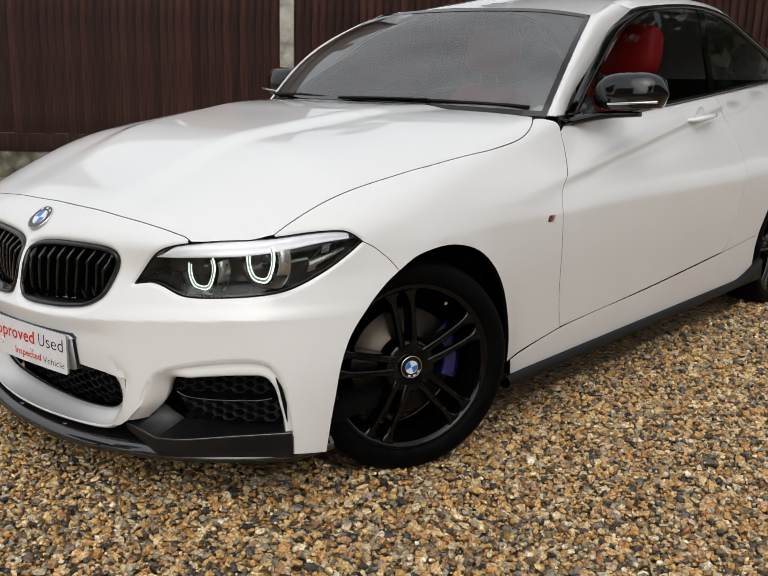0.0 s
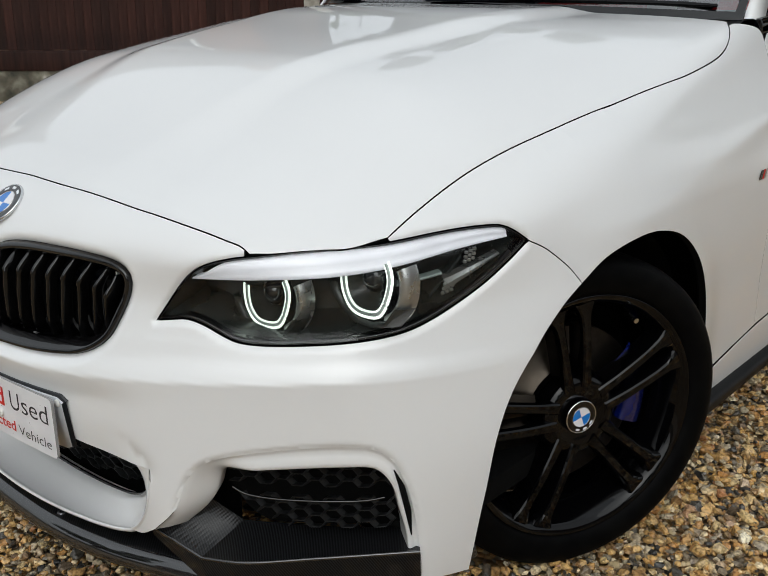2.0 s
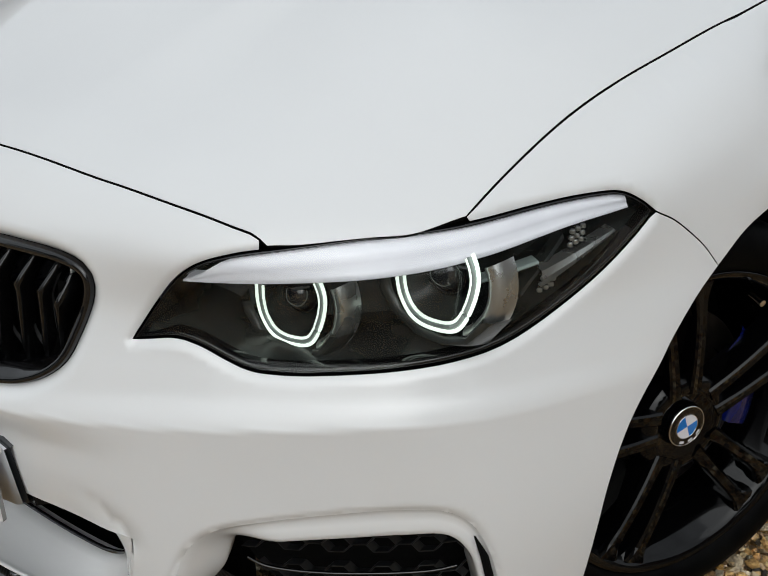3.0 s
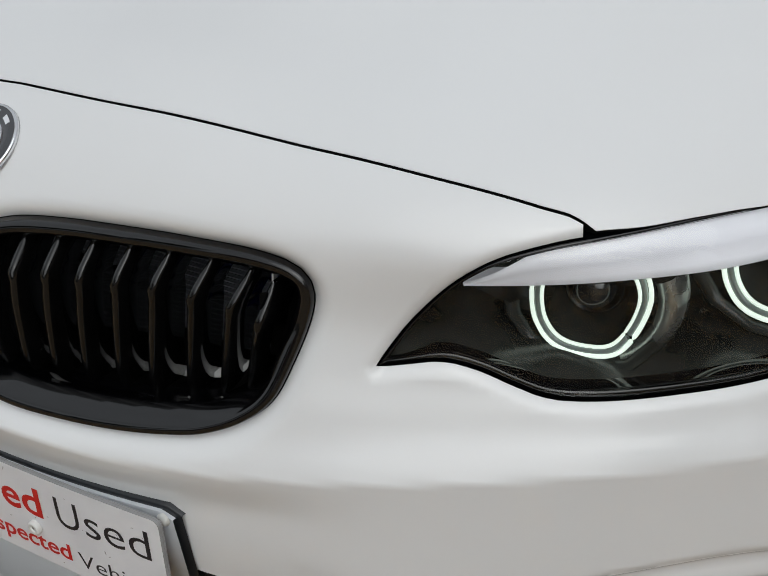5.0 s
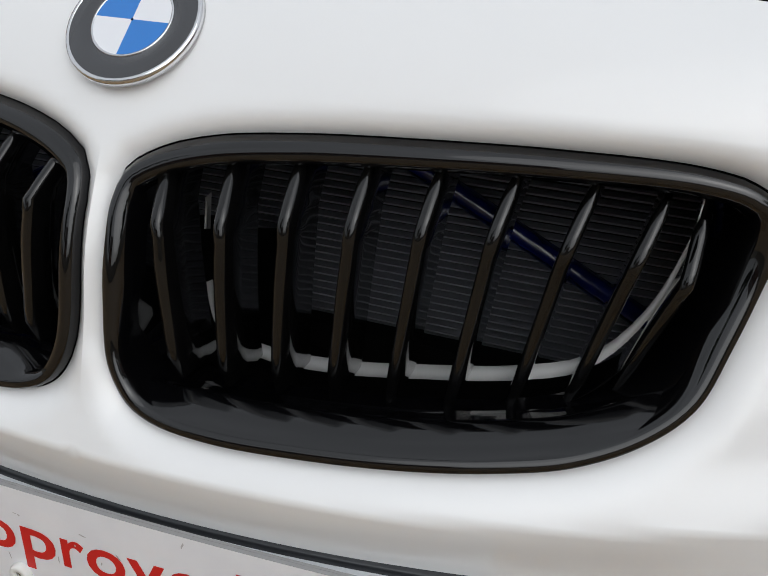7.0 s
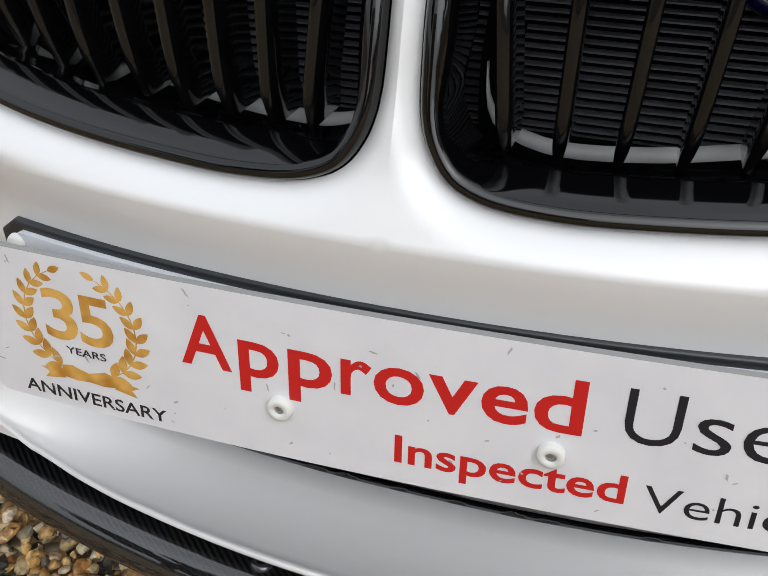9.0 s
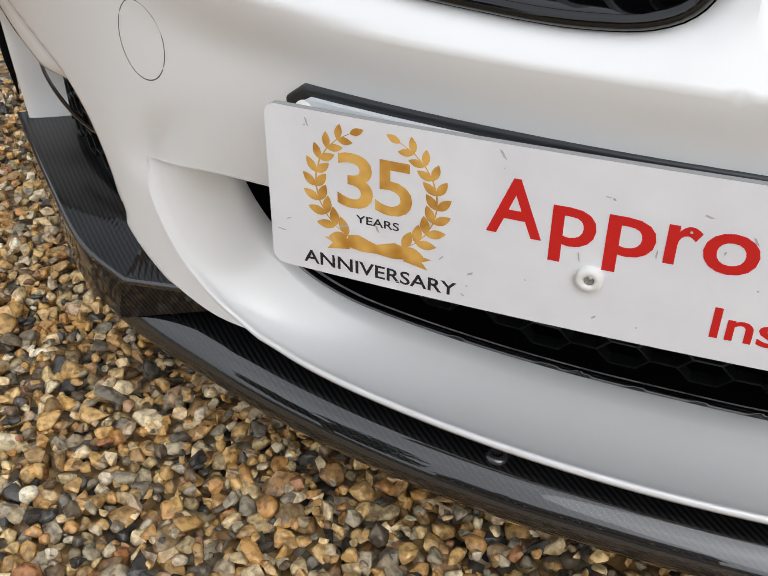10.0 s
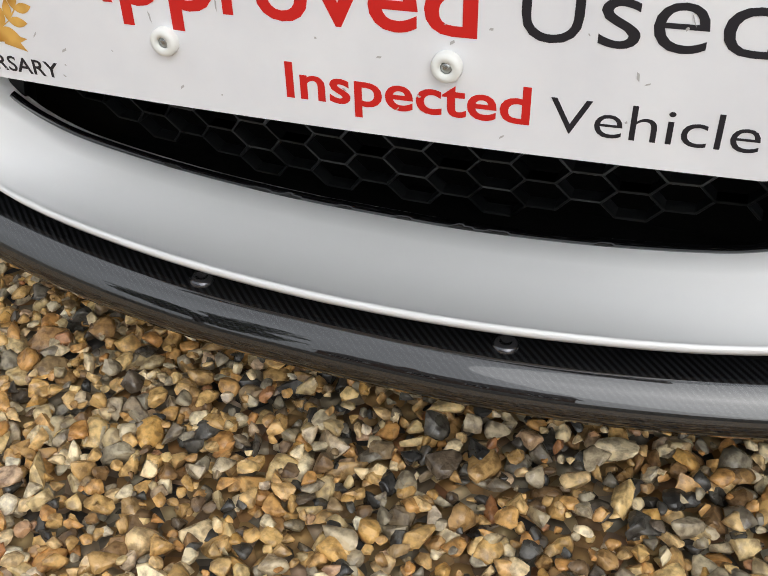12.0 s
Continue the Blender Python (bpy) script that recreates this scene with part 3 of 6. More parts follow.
fender_line = np.vstack([LAMPTOP[LAMPTOP[:, 0] > .797][:-1], SEAM[:-1], curve_pts(ARCHREAR, .012)[:-1],
                         curve_pts([(1.712, .25), (1.80, .266), (2.038, .300)], .02)[:-1], curve_pts(DOORLINE, .012)[:-1],
                         curve_pts([(2.124, .985), (2.118, 1.0), (2.075, 1.012), (2.024, 1.016)], .01)[:-1], side_line[::-1][1:]])
fender_line = shrunk(fender_line, GAP)
for sign in (1, -1):
    part("front_wing", panel("front_wing", fender_line, skin, PAINT, sign, .016, .016, ([LL, np.array([(1.75, .80), (2.2, .86)])], .04, .009)), car)


def hood_place(x, y):
    return hood_point(np.abs(x), y) * np.stack([np.sign(x) + (x == 0), np.ones_like(x), np.ones_like(x)], 1)


half = np.vstack([curve_pts(HOODFRONT, .01)[:-1], curve_pts(HOODLAMP, .01)[:-1], curve_pts(HOODSIDE, .012)[:-1], curve_pts(HOODREAR, .015)[:-1]])
hood_line = np.vstack([half, (np.array([[0, 1.36]])), half[1:][::-1] * [-1, 1]])
hood_line = shrunk(hood_line, GAP)
part("bonnet", panel("bonnet", hood_line, hood_place, PAINT, 1, .016, .016), car, "white bonnet with raised centre")

SIDEHOLE = np.array([(.425, .235), (.46, .29), (.48, .335), (.50, .375), (.58, .415), (.72, .435), (.80, .415), (.835, .35), (.85, .225)])
# inner black shell, added so that the shut gaps read as deep shade
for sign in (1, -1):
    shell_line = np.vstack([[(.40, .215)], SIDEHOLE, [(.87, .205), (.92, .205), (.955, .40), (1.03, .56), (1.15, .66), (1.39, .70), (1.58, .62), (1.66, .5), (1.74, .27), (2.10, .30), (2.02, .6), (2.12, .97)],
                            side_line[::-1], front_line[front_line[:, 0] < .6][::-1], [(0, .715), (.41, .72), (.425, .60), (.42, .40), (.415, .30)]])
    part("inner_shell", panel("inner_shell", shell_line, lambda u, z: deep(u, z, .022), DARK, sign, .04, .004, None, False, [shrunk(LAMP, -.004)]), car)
# black sheet added under the bonnet to darken its shut gap
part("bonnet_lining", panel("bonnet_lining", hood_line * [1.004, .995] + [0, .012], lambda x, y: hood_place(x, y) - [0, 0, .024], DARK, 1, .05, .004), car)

# ---- rear body: doors, quarter panels, sills ----
ROCKER = .300


def flank(y, z):
    u = WRAP * math.pi / 2 + (np.asarray(y, float) - CENTRE)
    x = side_x(np.asarray(y, float), np.asarray(z, float))
    return np.stack([x, y, z], 1)


def y_of(line):
    q = np.array(line, float)
    return np.stack([q[:, 0] - WRAP * math.pi / 2 + CENTRE, q[:, 1]], 1)


CREASE = np.array([(y, .785 + .142 * (y - 1.2)) for y in np.linspace(1.2, 3.4, 12)])
BELT = [(1.64, .992), (1.92, 1.008), (2.62, 1.060), (3.05, 1.096), (3.88, 1.168)]
door_line = np.vstack([y_of(curve_pts(DOORLINE, .012))[:-1], curve_pts(BELT[:4], .03)[:-1], curve_pts([(3.05, 1.096), (3.14, .96), (3.16, .80), (3.10, .60), (3.02, .42), (2.94, .385)], .02)[:-1],
                       curve_pts([(2.94, .385), (2.2, .335), (1.53, .300)], .03)[:-1]])
quarter_line = np.vstack([curve_pts(BELT[3:], .03)[:-1], [(4.3, 1.13), (4.55, 1.0), (4.6, .6), (4.45, .45)], [(4.22, .45), (4.16, .56), (4.03, .64), (3.85, .67), (3.66, .64), (3.50, .55), (3.42, .43), (3.40, .36)],
                          [(3.2, .355), (2.94, .385)], curve_pts([(2.94, .385), (3.02, .42), (3.10, .60), (3.16, .80), (3.14, .96), (3.05, 1.096)], .02)[1:-1]])
rocker_line = np.vstack([curve_pts([(1.215, .252), (1.30, .266), (1.53, .300), (2.2, .335), (2.94, .385), (3.38, .42)], .03), [(3.40, .215), (2.6, .203), (1.24, .190)]])
for sign in (1, -1):
    door = part("door", panel("door", shrunk(door_line, .0034), flank, PAINT, sign, .02, .02, ([CREASE], .05, .009)), car, "white door with flush handle")
    part("rear_quarter", panel("rear_quarter", shrunk(quarter_line, GAP), flank, PAINT, sign, .05, .02), car)
    part("sill", panel("sill", shrunk(rocker_line, .001), lambda y, z: flank(y, z) + np.stack([.004 + 0 * z, 0 * z, 0 * z], 1), PAINT, sign, .03, .03), car)
    # black side skirt below the sill
    ys = np.linspace(1.20, 3.50, 24)
    zz = .192 + (ys - 1.2) * .010
    rise = .07 * smooth(3.2, 3.5, ys)
    rows_ = [np.stack([np.full_like(ys, .845) + dx, ys, zz + dz + rise * (dz > -.02)], 1) for dx, dz in ((0, .004), (.022, .002), (.030, -.008), (.030, -.026), (.020, -.034), (-.03, -.03))]
    part("side_skirt", loft("side_skirt", rows_, MATT, False, True, sign), car, "black side skirt blade")
    # door handle: a cup and a bar
    hy, hz, hx = 2.80, 1.0, float(side_x(np.array(2.8), np.array(1.0)))
    cup = lathe("handle_cup", [(-.004, .001), (-.004, .03), (.0, .048), (.002, .052)], PAINT, segments=32)
    c_ = part("handle_cup", cup, car)
    c_.matrix_basis = Matrix.Translation((sign * (hx + .001), hy, hz)) @ Matrix.Diagonal((sign, 1, .9, 1))
    grip = part("door_handle", tube("door_handle", [(sign * (hx + d), hy + a, hz + .01 * a / .12) for a, d in ((-.13, .004), (-.10, .024), (-.03, .034), (.05, .034), (.11, .024), (.14, .006))], [.008, .014, .016, .016, .014, .008], PAINT, sides=12, flat=.8), car, "body-coloured door handle")

# wheel arch liners and floor of the engine bay
for sign in (1, -1):
    for ay in (AXLE, 3.80):
        a = np.radians(np.arange(-22, 203, 8))
        rings = [np.stack([np.full(len(a), x), ay + np.cos(a) * r * (1.04 if ay > 2 else 1.06), .31 + np.sin(a) * r], 1) for x, r in ((.80, .372), (.70, .385), (.50, .39))]
        part("arch_liner", loft("arch_liner", rings, DARK, False, True, sign), car)
part("floor_pan", box("floor_pan", (1.5, 4.0, .05), DARK, .01, (0, 2.35, .22)), car)
part("bulkhead", box("bulkhead", (1.42, .06, .62), DARK, .01, (0, 1.48, .58)), car)
part("engine_bay", box("engine_bay", (1.06, .9, .30), DARK, .02, (0, .95, .50)), car)

# ---- kidney grilles ----
def ring_at(line, inset, d, drop=0):
    q = shrunk(line, inset)
    return deep(q[:, 0], q[:, 1], d)


def frame_ring(inset, d):
    """A ring of the surround, narrower along the bottom than round the top."""
    w = smooth(.545, .60, KIDNEY[:, 1])[:, None]
    q = shrunk(KIDNEY, inset) * w + shrunk(KIDNEY, min(inset, .0085 + (inset - .0085) * .25)) * (1 - w)
    return deep(q[:, 0], q[:, 1], d)


SLATTOP = [.037, .079, .121, .163, .205, .248, .290, .327, .347]
SLATKINK = [.045, .083, .120, .158, .197, .236, .275, .311, .337]
SLATDEEP = [.026, .035, .040, .045, .050, .050, .054, .052, .046]
SLATLOW = [.0537, .081, .1126, .146, .181, .217, .254, .288, .315]


def kidney(sign):
    g = part("kidney_grille", loft("kidney_grille", [ring_at(KIDNEY, -.0005, .013), ring_at(KIDNEY, .0008, .0065), ring_at(KIDNEY, .003, .0030), ring_at(KIDNEY, .0085, .0032), frame_ring(.0135, .0075),
                                                     frame_ring(.0155, .016), frame_ring(.0170, .034), frame_ring(.018, .060)], BLACK, True, True, sign), car, "gloss black kidney grille surround")
    # the sloped lower shelf of the surround
    low = KIDNEY[(KIDNEY[:, 1] < .570)]
    low = low[np.argsort(low[:, 0])]
    q = np.stack([np.linspace(.030, .348, 48), np.interp(np.linspace(.030, .348, 48), low[:, 0], low[:, 1])], 1)
    slim = smooth(.026, .075, q[:, 0]) * smooth(.352, .315, q[:, 0])
    shelf = [deep(q[:, 0], q[:, 1] + .0085 + (dz - .0085) * (.25 + .75 * slim), d) for dz, d in ((.0090, .0040), (.0105, .0058), (.0190, .021), (.0195, .0245), (.0125, .033), (.0095, .060))]
    part("grille_shelf", loft("grille_shelf", shelf, BLACK, False, True, sign), g)
    for k in range(1, 10):
        xt, xk, xb = SLATTOP[k - 1], SLATKINK[k - 1], SLATLOW[k - 1]
        zt = float(np.interp(xt, [.05, .12, .25, .32, .36], [.664, .672, .676, .672, .655]))
        zb = float(np.interp(xb, [.04, .07, .15, .25, .29, .33], [.542, .533, .530, .532, .541, .562]))
        t = np.linspace(0, 1, 15)
        zz = zt + (zb - zt) * t
        xx = np.interp(zz, [zb, zt - .028, zt], [xb, xk, xt])
        dd = np.interp(zz, [zb, zb + .02, zt - .036, zt - .030, zt - .024, zt], [SLATDEEP[k - 1], SLATDEEP[k - 1] - .012, .002, -.002, .000, .015])
        front = deep(xx, zz, dd)
        w = np.interp(t, [0, .06, .9, 1], [.0020, .0040, .0040, .0024])
        one = lambda dx, dy: front + np.stack([dx * w, np.full_like(w, dy), np.zeros_like(w)], 1)
        rings = np.stack([one(-1, .040), one(-1, .003), one(-.6, 0), one(.6, 0), one(1, .003), one(1, .040)], 1)
        part("slat", loft("slat", list(rings), SATIN, True, True, sign), g)
    return g


for sign in (1, -1):
    kidney(sign)
# cooler behind the grilles: dark core, thin fins, pale duct edge, blue brace
radiator = part("radiator", box("radiator", (.76, .03, .46), DARK, .004, (0, .292, .48)), car, "dark radiator core with thin fins")
fin_mesh = box("fin", (.68, .010, .0013), FIN, 0)
for i in range(48):
    part("fin", fin_mesh, radiator).location = (0, .270, .318 + i * .0067)
for sign in (1, -1):
    rim_ = curve_pts([(.030, .098, .62), (.026, .098, .57), (.032, .098, .529), (.062, .098, .5145), (.12, .098, .516), (.18, .098, .527), (.235, .098, .540), (.278, .098, .558), (.305, .098, .592), (.322, .098, .640), (.326, .098, .67)], .012)
    part("duct_edge", loft("duct_edge", [rim_ + [0, 0, -.004], rim_ + [0, -.002, .0025], rim_ + [0, .006, .0035]], SHELFWHITE, False, True, sign), car, "pale plastic edge of the air duct")
    part("duct_wall", loft("duct_wall", [rim_ + [0, -.02, -.012], rim_ + [0, .115, -.065]], DARK, False, True, sign), car)
    part("brace_bar", tube("brace_bar", [(sign * .085, .255, .622), (sign * .195, .255, .566), (sign * .30, .258, .510)], .0085, BLUE), car, "blue metal brace bar")

# ---- roundel on the nose and on the wheels: dark ring, four quarters, no letters ----
def roundel(name, r, parent, m, ring_mat):
    g = part(name, lathe(name, [(-.002, .0), (-.002, r * 1.0), (.0012, r * 1.0), (.0030, r * .975), (.0030, r * .94), (.0024, r * .93)], CHROME, "X", 48), parent, "round emblem with blue and white quarters")
    g.matrix_basis = m
    part("dark_ring", lathe("dark_ring", [(.0026, r * .935), (.0034, r * .80), (.0034, r * .62), (.0028, r * .605)], ring_mat, "X", 48), g)
    part("inner_line", lathe("inner_line", [(.0030, r * .605), (.0036, r * .60), (.0036, r * .575), (.0030, r * .57)], CHROME, "X", 48), g)
    for k in range(4):
        a = np.radians(np.linspace(k * 90, k * 90 + 90, 13))
        ring = [np.stack([np.full(13, .0032), np.cos(a) * r * f, np.sin(a) * r * f], 1) for f in (.575, .02)]
        part("quarter", loft("quarter", ring, EMBLEMBLUE if k % 2 else EMBLEMWHITE, False, False), g)
    for k in range(3):
        c = math.radians((126, 90, 54)[k])
        a = np.linspace(c - .16, c + .16, 8)
        ring = [np.stack([np.full(8, .0037), np.cos(a) * r * f, np.sin(a) * r * f], 1) for f in (.84, .72)]
        part("mark", loft("mark", ring, EMBLEMWHITE, False, False), g)
    return g


rp = unwrap(np.array([0.0]), np.array([.729]))[0]
rn = normals_of(unwrap, np.array([[.0005, .729]]))[0]
rn = Vector((0, rn[1], rn[2])).normalized()
mr = Matrix((rn, Vector((1, 0, 0)), rn.cross(Vector((1, 0, 0))))).transposed().to_4x4()
roundel("nose_emblem", .0430, car, Matrix.Translation(Vector(rp) + rn * .0025) @ Matrix.Rotation(radians(-5), 4, "X") @ mr, EMBLEMGREY)

# ---- headlamps ----
def bezel_ring(inset, d):
    """The lamp's dark edge, slimmer along the top."""
    mid_z = np.interp(LAMP[:, 0], [.437, .6, .8, 1.04], [.605, .652, .668, .718])
    w = (LAMP[:, 1] < mid_z)[:, None] * smooth(.45, .50, LAMP[:, 0])[:, None]
    q = shrunk(LAMP, inset) * w + shrunk(LAMP, .0015 + inset * .25) * (1 - w)
    return deep(q[:, 0], q[:, 1], d)


def headlamp(sign):
    lamp = part("headlamp", loft("headlamp", [ring_at(LAMP, .0005, .016), ring_at(LAMP, .0012, .006), bezel_ring(.006, .0045), bezel_ring(.0075, .008), bezel_ring(.008, .020)], BLACK, True, True, sign), car, "headlamp with lit halo rings behind clear lens")
    line = shrunk(LAMP, .003)
    part("lens", panel("lens", line, lambda u, z: deep(u, z, .0035), LENS, sign, .012, .001), lamp, "clear lens").visible_shadow = False
    # dark bucket
    ring = lambda i, d: ring_at(LAMP, i, d)
    back = [bezel_ring(.006, .010), ring(.010, .04), ring(.016, .075), ring(.022, .11)]
    part("bucket", loft("bucket", back, BUCKET, True, True, sign), lamp)
    v = shrunk(LAMP, .018)
    part("bucket_floor", panel("bucket_floor", v, lambda u, z: deep(u, z, .105), BUCKET, sign, .03, .002), lamp)
    # white light bar along the top edge
    lo = curve_pts([(.504, .680), (.560, .683), (.630, .688), (.702, .692), (.765, .697), (.825, .705), (.917, .720), (1.000, .7275)], .012)
    top = LAMPTOP[(LAMPTOP[:, 0] > .506) & (LAMPTOP[:, 0] < 1.002)]
    tz = np.interp(lo[:, 0], top[:, 0], top[:, 1]) - .0045
    fade = smooth(.500, .56, lo[:, 0])
    tz = lo[:, 1] + np.maximum(tz - lo[:, 1], .002) * (.25 + .75 * fade)
    strip = []
    for f, d in ((1.0, .0105), (.8, .0090), (.52, .0080), (.48, .0095), (.2, .0080), (.03, .0070), (-.03, .010), (.0, .04)):
        strip.append(deep(lo[:, 0], lo[:, 1] + (tz - lo[:, 1]) * f, d))
    part("light_bar", loft("light_bar", strip, LIGHTBAR, False, True, sign), lamp, "pale frosted light bar")
    # two projector units, each with a lit ring open at the top
    for cx, cy, cz, w in ((.5525, .217, .640, .936), (.6895, .297, .674, 1.05)):
        shape = [(-.051, .024), (-.051, .002), (-.046, -.020), (-.033, -.039), (-.016, -.0475), (.018, -.0485), (.031, -.042), (.045, -.018), (.052, .010), (.050, .026), (.044, .040)]
        yaw = math.radians(5 if w < 1.0 else -2)
        def at_unit(a, b, d):
            a, b = a * w, b * w
            return (sign * (cx + a * math.cos(yaw) + d * math.sin(yaw) * -1), cy + a * math.sin(yaw) + d * math.cos(yaw), cz + b + a * .10)
        arc = curve_pts([(a, b, 0) for a, b in shape], .004)
        path = [at_unit(a, b, 0) for a, b, _ in arc]
        unit = part("halo", tube("halo", path, .0021 * w, HALO, sides=8), lamp, "lit white halo ring")
        inner = [at_unit(a * .90, b * .90, .001) for a, b, _ in arc]
        part("light_guide", tube("light_guide", inner, .0030 * w, HALOEDGE, sides=8), unit)
        part("inner_halo", tube("inner_halo", [at_unit(a * .82, b * .82, .001) for a, b, _ in arc], .0017 * w, HALO, sides=6), unit)
        n = 28
        th = np.linspace(0, 2 * math.pi, n, endpoint=False)
        bowl = [np.array([at_unit(math.cos(t) * r, min(math.sin(t) * r * .95, .020), d) for t in th]) * [1, 1, 1] for r, d in ((.046, .006), (.043, .012), (.034, .03), (.026, .036))]
        part("reflector", loft("reflector", bowl, BUCKET, True), unit)
        ring_ = [np.array([at_unit(math.cos(t) * r, min(.010 + math.sin(t) * r, .024), d) for t in th]) for r, d in ((.029, .030), (.027, .018), (.0235, .016), (.022, .022))]
        part("bezel", loft("bezel", ring_, BLACK, True), unit)
        ball = [np.array([at_unit(math.cos(t) * r, .010 + math.sin(t) * r, d) for t in th]) for r, d in ((.022, .022), (.019, .012), (.014, .006), (.008, .003), (.0005, .002))]
        part("projector", loft("projector", ball, GLASSBALL, True), unit, "glass projector lens")
        # silver cheek beside the ring and shroud below it
        cheek = [np.array([at_unit(math.cos(t) * r + .003, math.sin(t) * r * .98, d) for t in np.radians(np.linspace(-62, 26, 14))]) for r, d in ((.053, .014), (.0555, .008), (.062, .004), (.070, .006), (.075, .016), (.076, .03))]
        part("cheek", loft("cheek", cheek, SILVER, False, True), unit, "satin silver cheek")
        shroud = [np.array([at_unit(a * f, -.018 + (b + .018) * f, d) for a, b in ((-.062, -.004), (-.060, -.016), (-.046, -.036), (-.02, -.052), (.01, -.056), (.036, -.050), (.056, -.026))]) for f, d in ((1.02, .004), (1.12, -.006), (1.25, -.002), (1.4, .022))]
        part("shroud", loft("shroud", shroud, BUCKET, False, True), unit)
    # turn signal at the outer end: a silver wedge, a clear bar and two ribbed crystal blocks
    for (u0, z0), (u1, z1), d0, h0, h1, m_ in (((.890, .662), (.990, .700), .020, .020, .003, SILVER), ((.800, .664), (.890, .678), .030, .004, .004, HALOEDGE), ((.870, .640), (.925, .700), .034, .007, .007, BUCKET)):
        t = np.linspace(0, 1, 10)
        uu, zz, hh = u0 + (u1 - u0) * t, z0 + (z1 - z0) * t, h0 + (h1 - h0) * t
        rows_ = [deep(uu, zz + h * hh, d0 + e) for h, e in ((-.5, .010), (-.45, .001), (.0, 0), (.45, .003), (.5, .02))]
        part("signal_facet", loft("signal_facet", rows_, m_, False, False, sign), lamp)
    crystal = box("signal_crystal", (.0062, .006, .0058), SILVER, .0012, (0, 0, 0), None, 1)
    for u0, z0, cols, tiers in ((.928, .694, 3, 3), (.890, .648, 3, 3)):
        for i in range(cols):
            for j in range(tiers):
                uz = np.array([u0 + i * .0075 + j * .002]), np.array([z0 + j * .0068 + i * .002])
                q = part("signal_crystal", crystal, lamp)
                q.matrix_basis = Matrix.Translation(tuple(deep(*uz, .026)[0] * [sign, 1, 1])) @ Matrix.Rotation(sign * radians(35 + 12 * ((i + j) % 2)), 4, "Z")
    return lamp


for sign in (1, -1):
    headlamp(sign)

# ---- lower front: lip, mesh, side intakes, splitter ----
MESHEDGE = [(0.000, 0.1198, 0.1956), (0.060, 0.1197, 0.1963), (0.150, 0.1190, 0.2023), (0.232, 0.1176, 0.2137), (0.268, 0.1165, 0.2221), (0.303, 0.1146, 0.2380), (0.328, 0.1119, 0.2598), (0.343, 0.1085, 0.2796), (0.351, 0.0983, 0.3045), (0.353, 0.0838, 0.3330), (0.348, 0.0661, 0.3540), (0.335, 0.0583, 0.3681)]


def resample(p, n):
    p = np.array(p, float)
    l = np.r_[0, np.cumsum(np.linalg.norm(np.diff(p, axis=0), axis=1))]
    t = np.linspace(0, l[-1], n)
    return np.stack([np.interp(t, l, p[:, k]) for k in range(p.shape[1])], 1)


lip_uz = np.vstack([curve_pts(LIPEDGE[2:][::-1], .008)[:-1], curve_pts(RIDGE, .008)])
edge3 = skin(lip_uz[:, 0], lip_uz[:, 1])
edge3 = resample(edge3, 90)
in3 = resample(curve_pts(MESHEDGE, .008), 90)
ease = 1 - smooth(.72, 1.0, np.linspace(0, 1, 90))
for sign in (1, -1):
    strip = [edge3 + [0, .012, -.010], edge3 + [0, .001, -.006], edge3 + [0, -.002, -.001], edge3 + [0, -.001, .003]]
    for f in (.06, .14, .25, .4, .55, .7, .85, 1.0):
        p = edge3 * (1 - f) + in3 * f
        p = p + np.stack([0 * ease, .003 * (1 - ease), -.010 * math.sin(math.pi * f) * ease + .003 * (1 - ease)], 1)
        strip.append(p)
    strip.append(in3 + [0, .02, -.004])
    part("lower_lip", loft("lower_lip", strip, PAINT, False, True, sign), car, "white scooped lower lip")
    up = np.array([skin(np.array([u]), np.array([z]))[0] for u, z in curve_pts(UNDER[::-1], .02)])
    part("upper_return", loft("upper_return", [up + [0, -.001, .003], up + [0, .004, -.001], up + [0, .05, .006]], PAINT, False, True, sign), car)


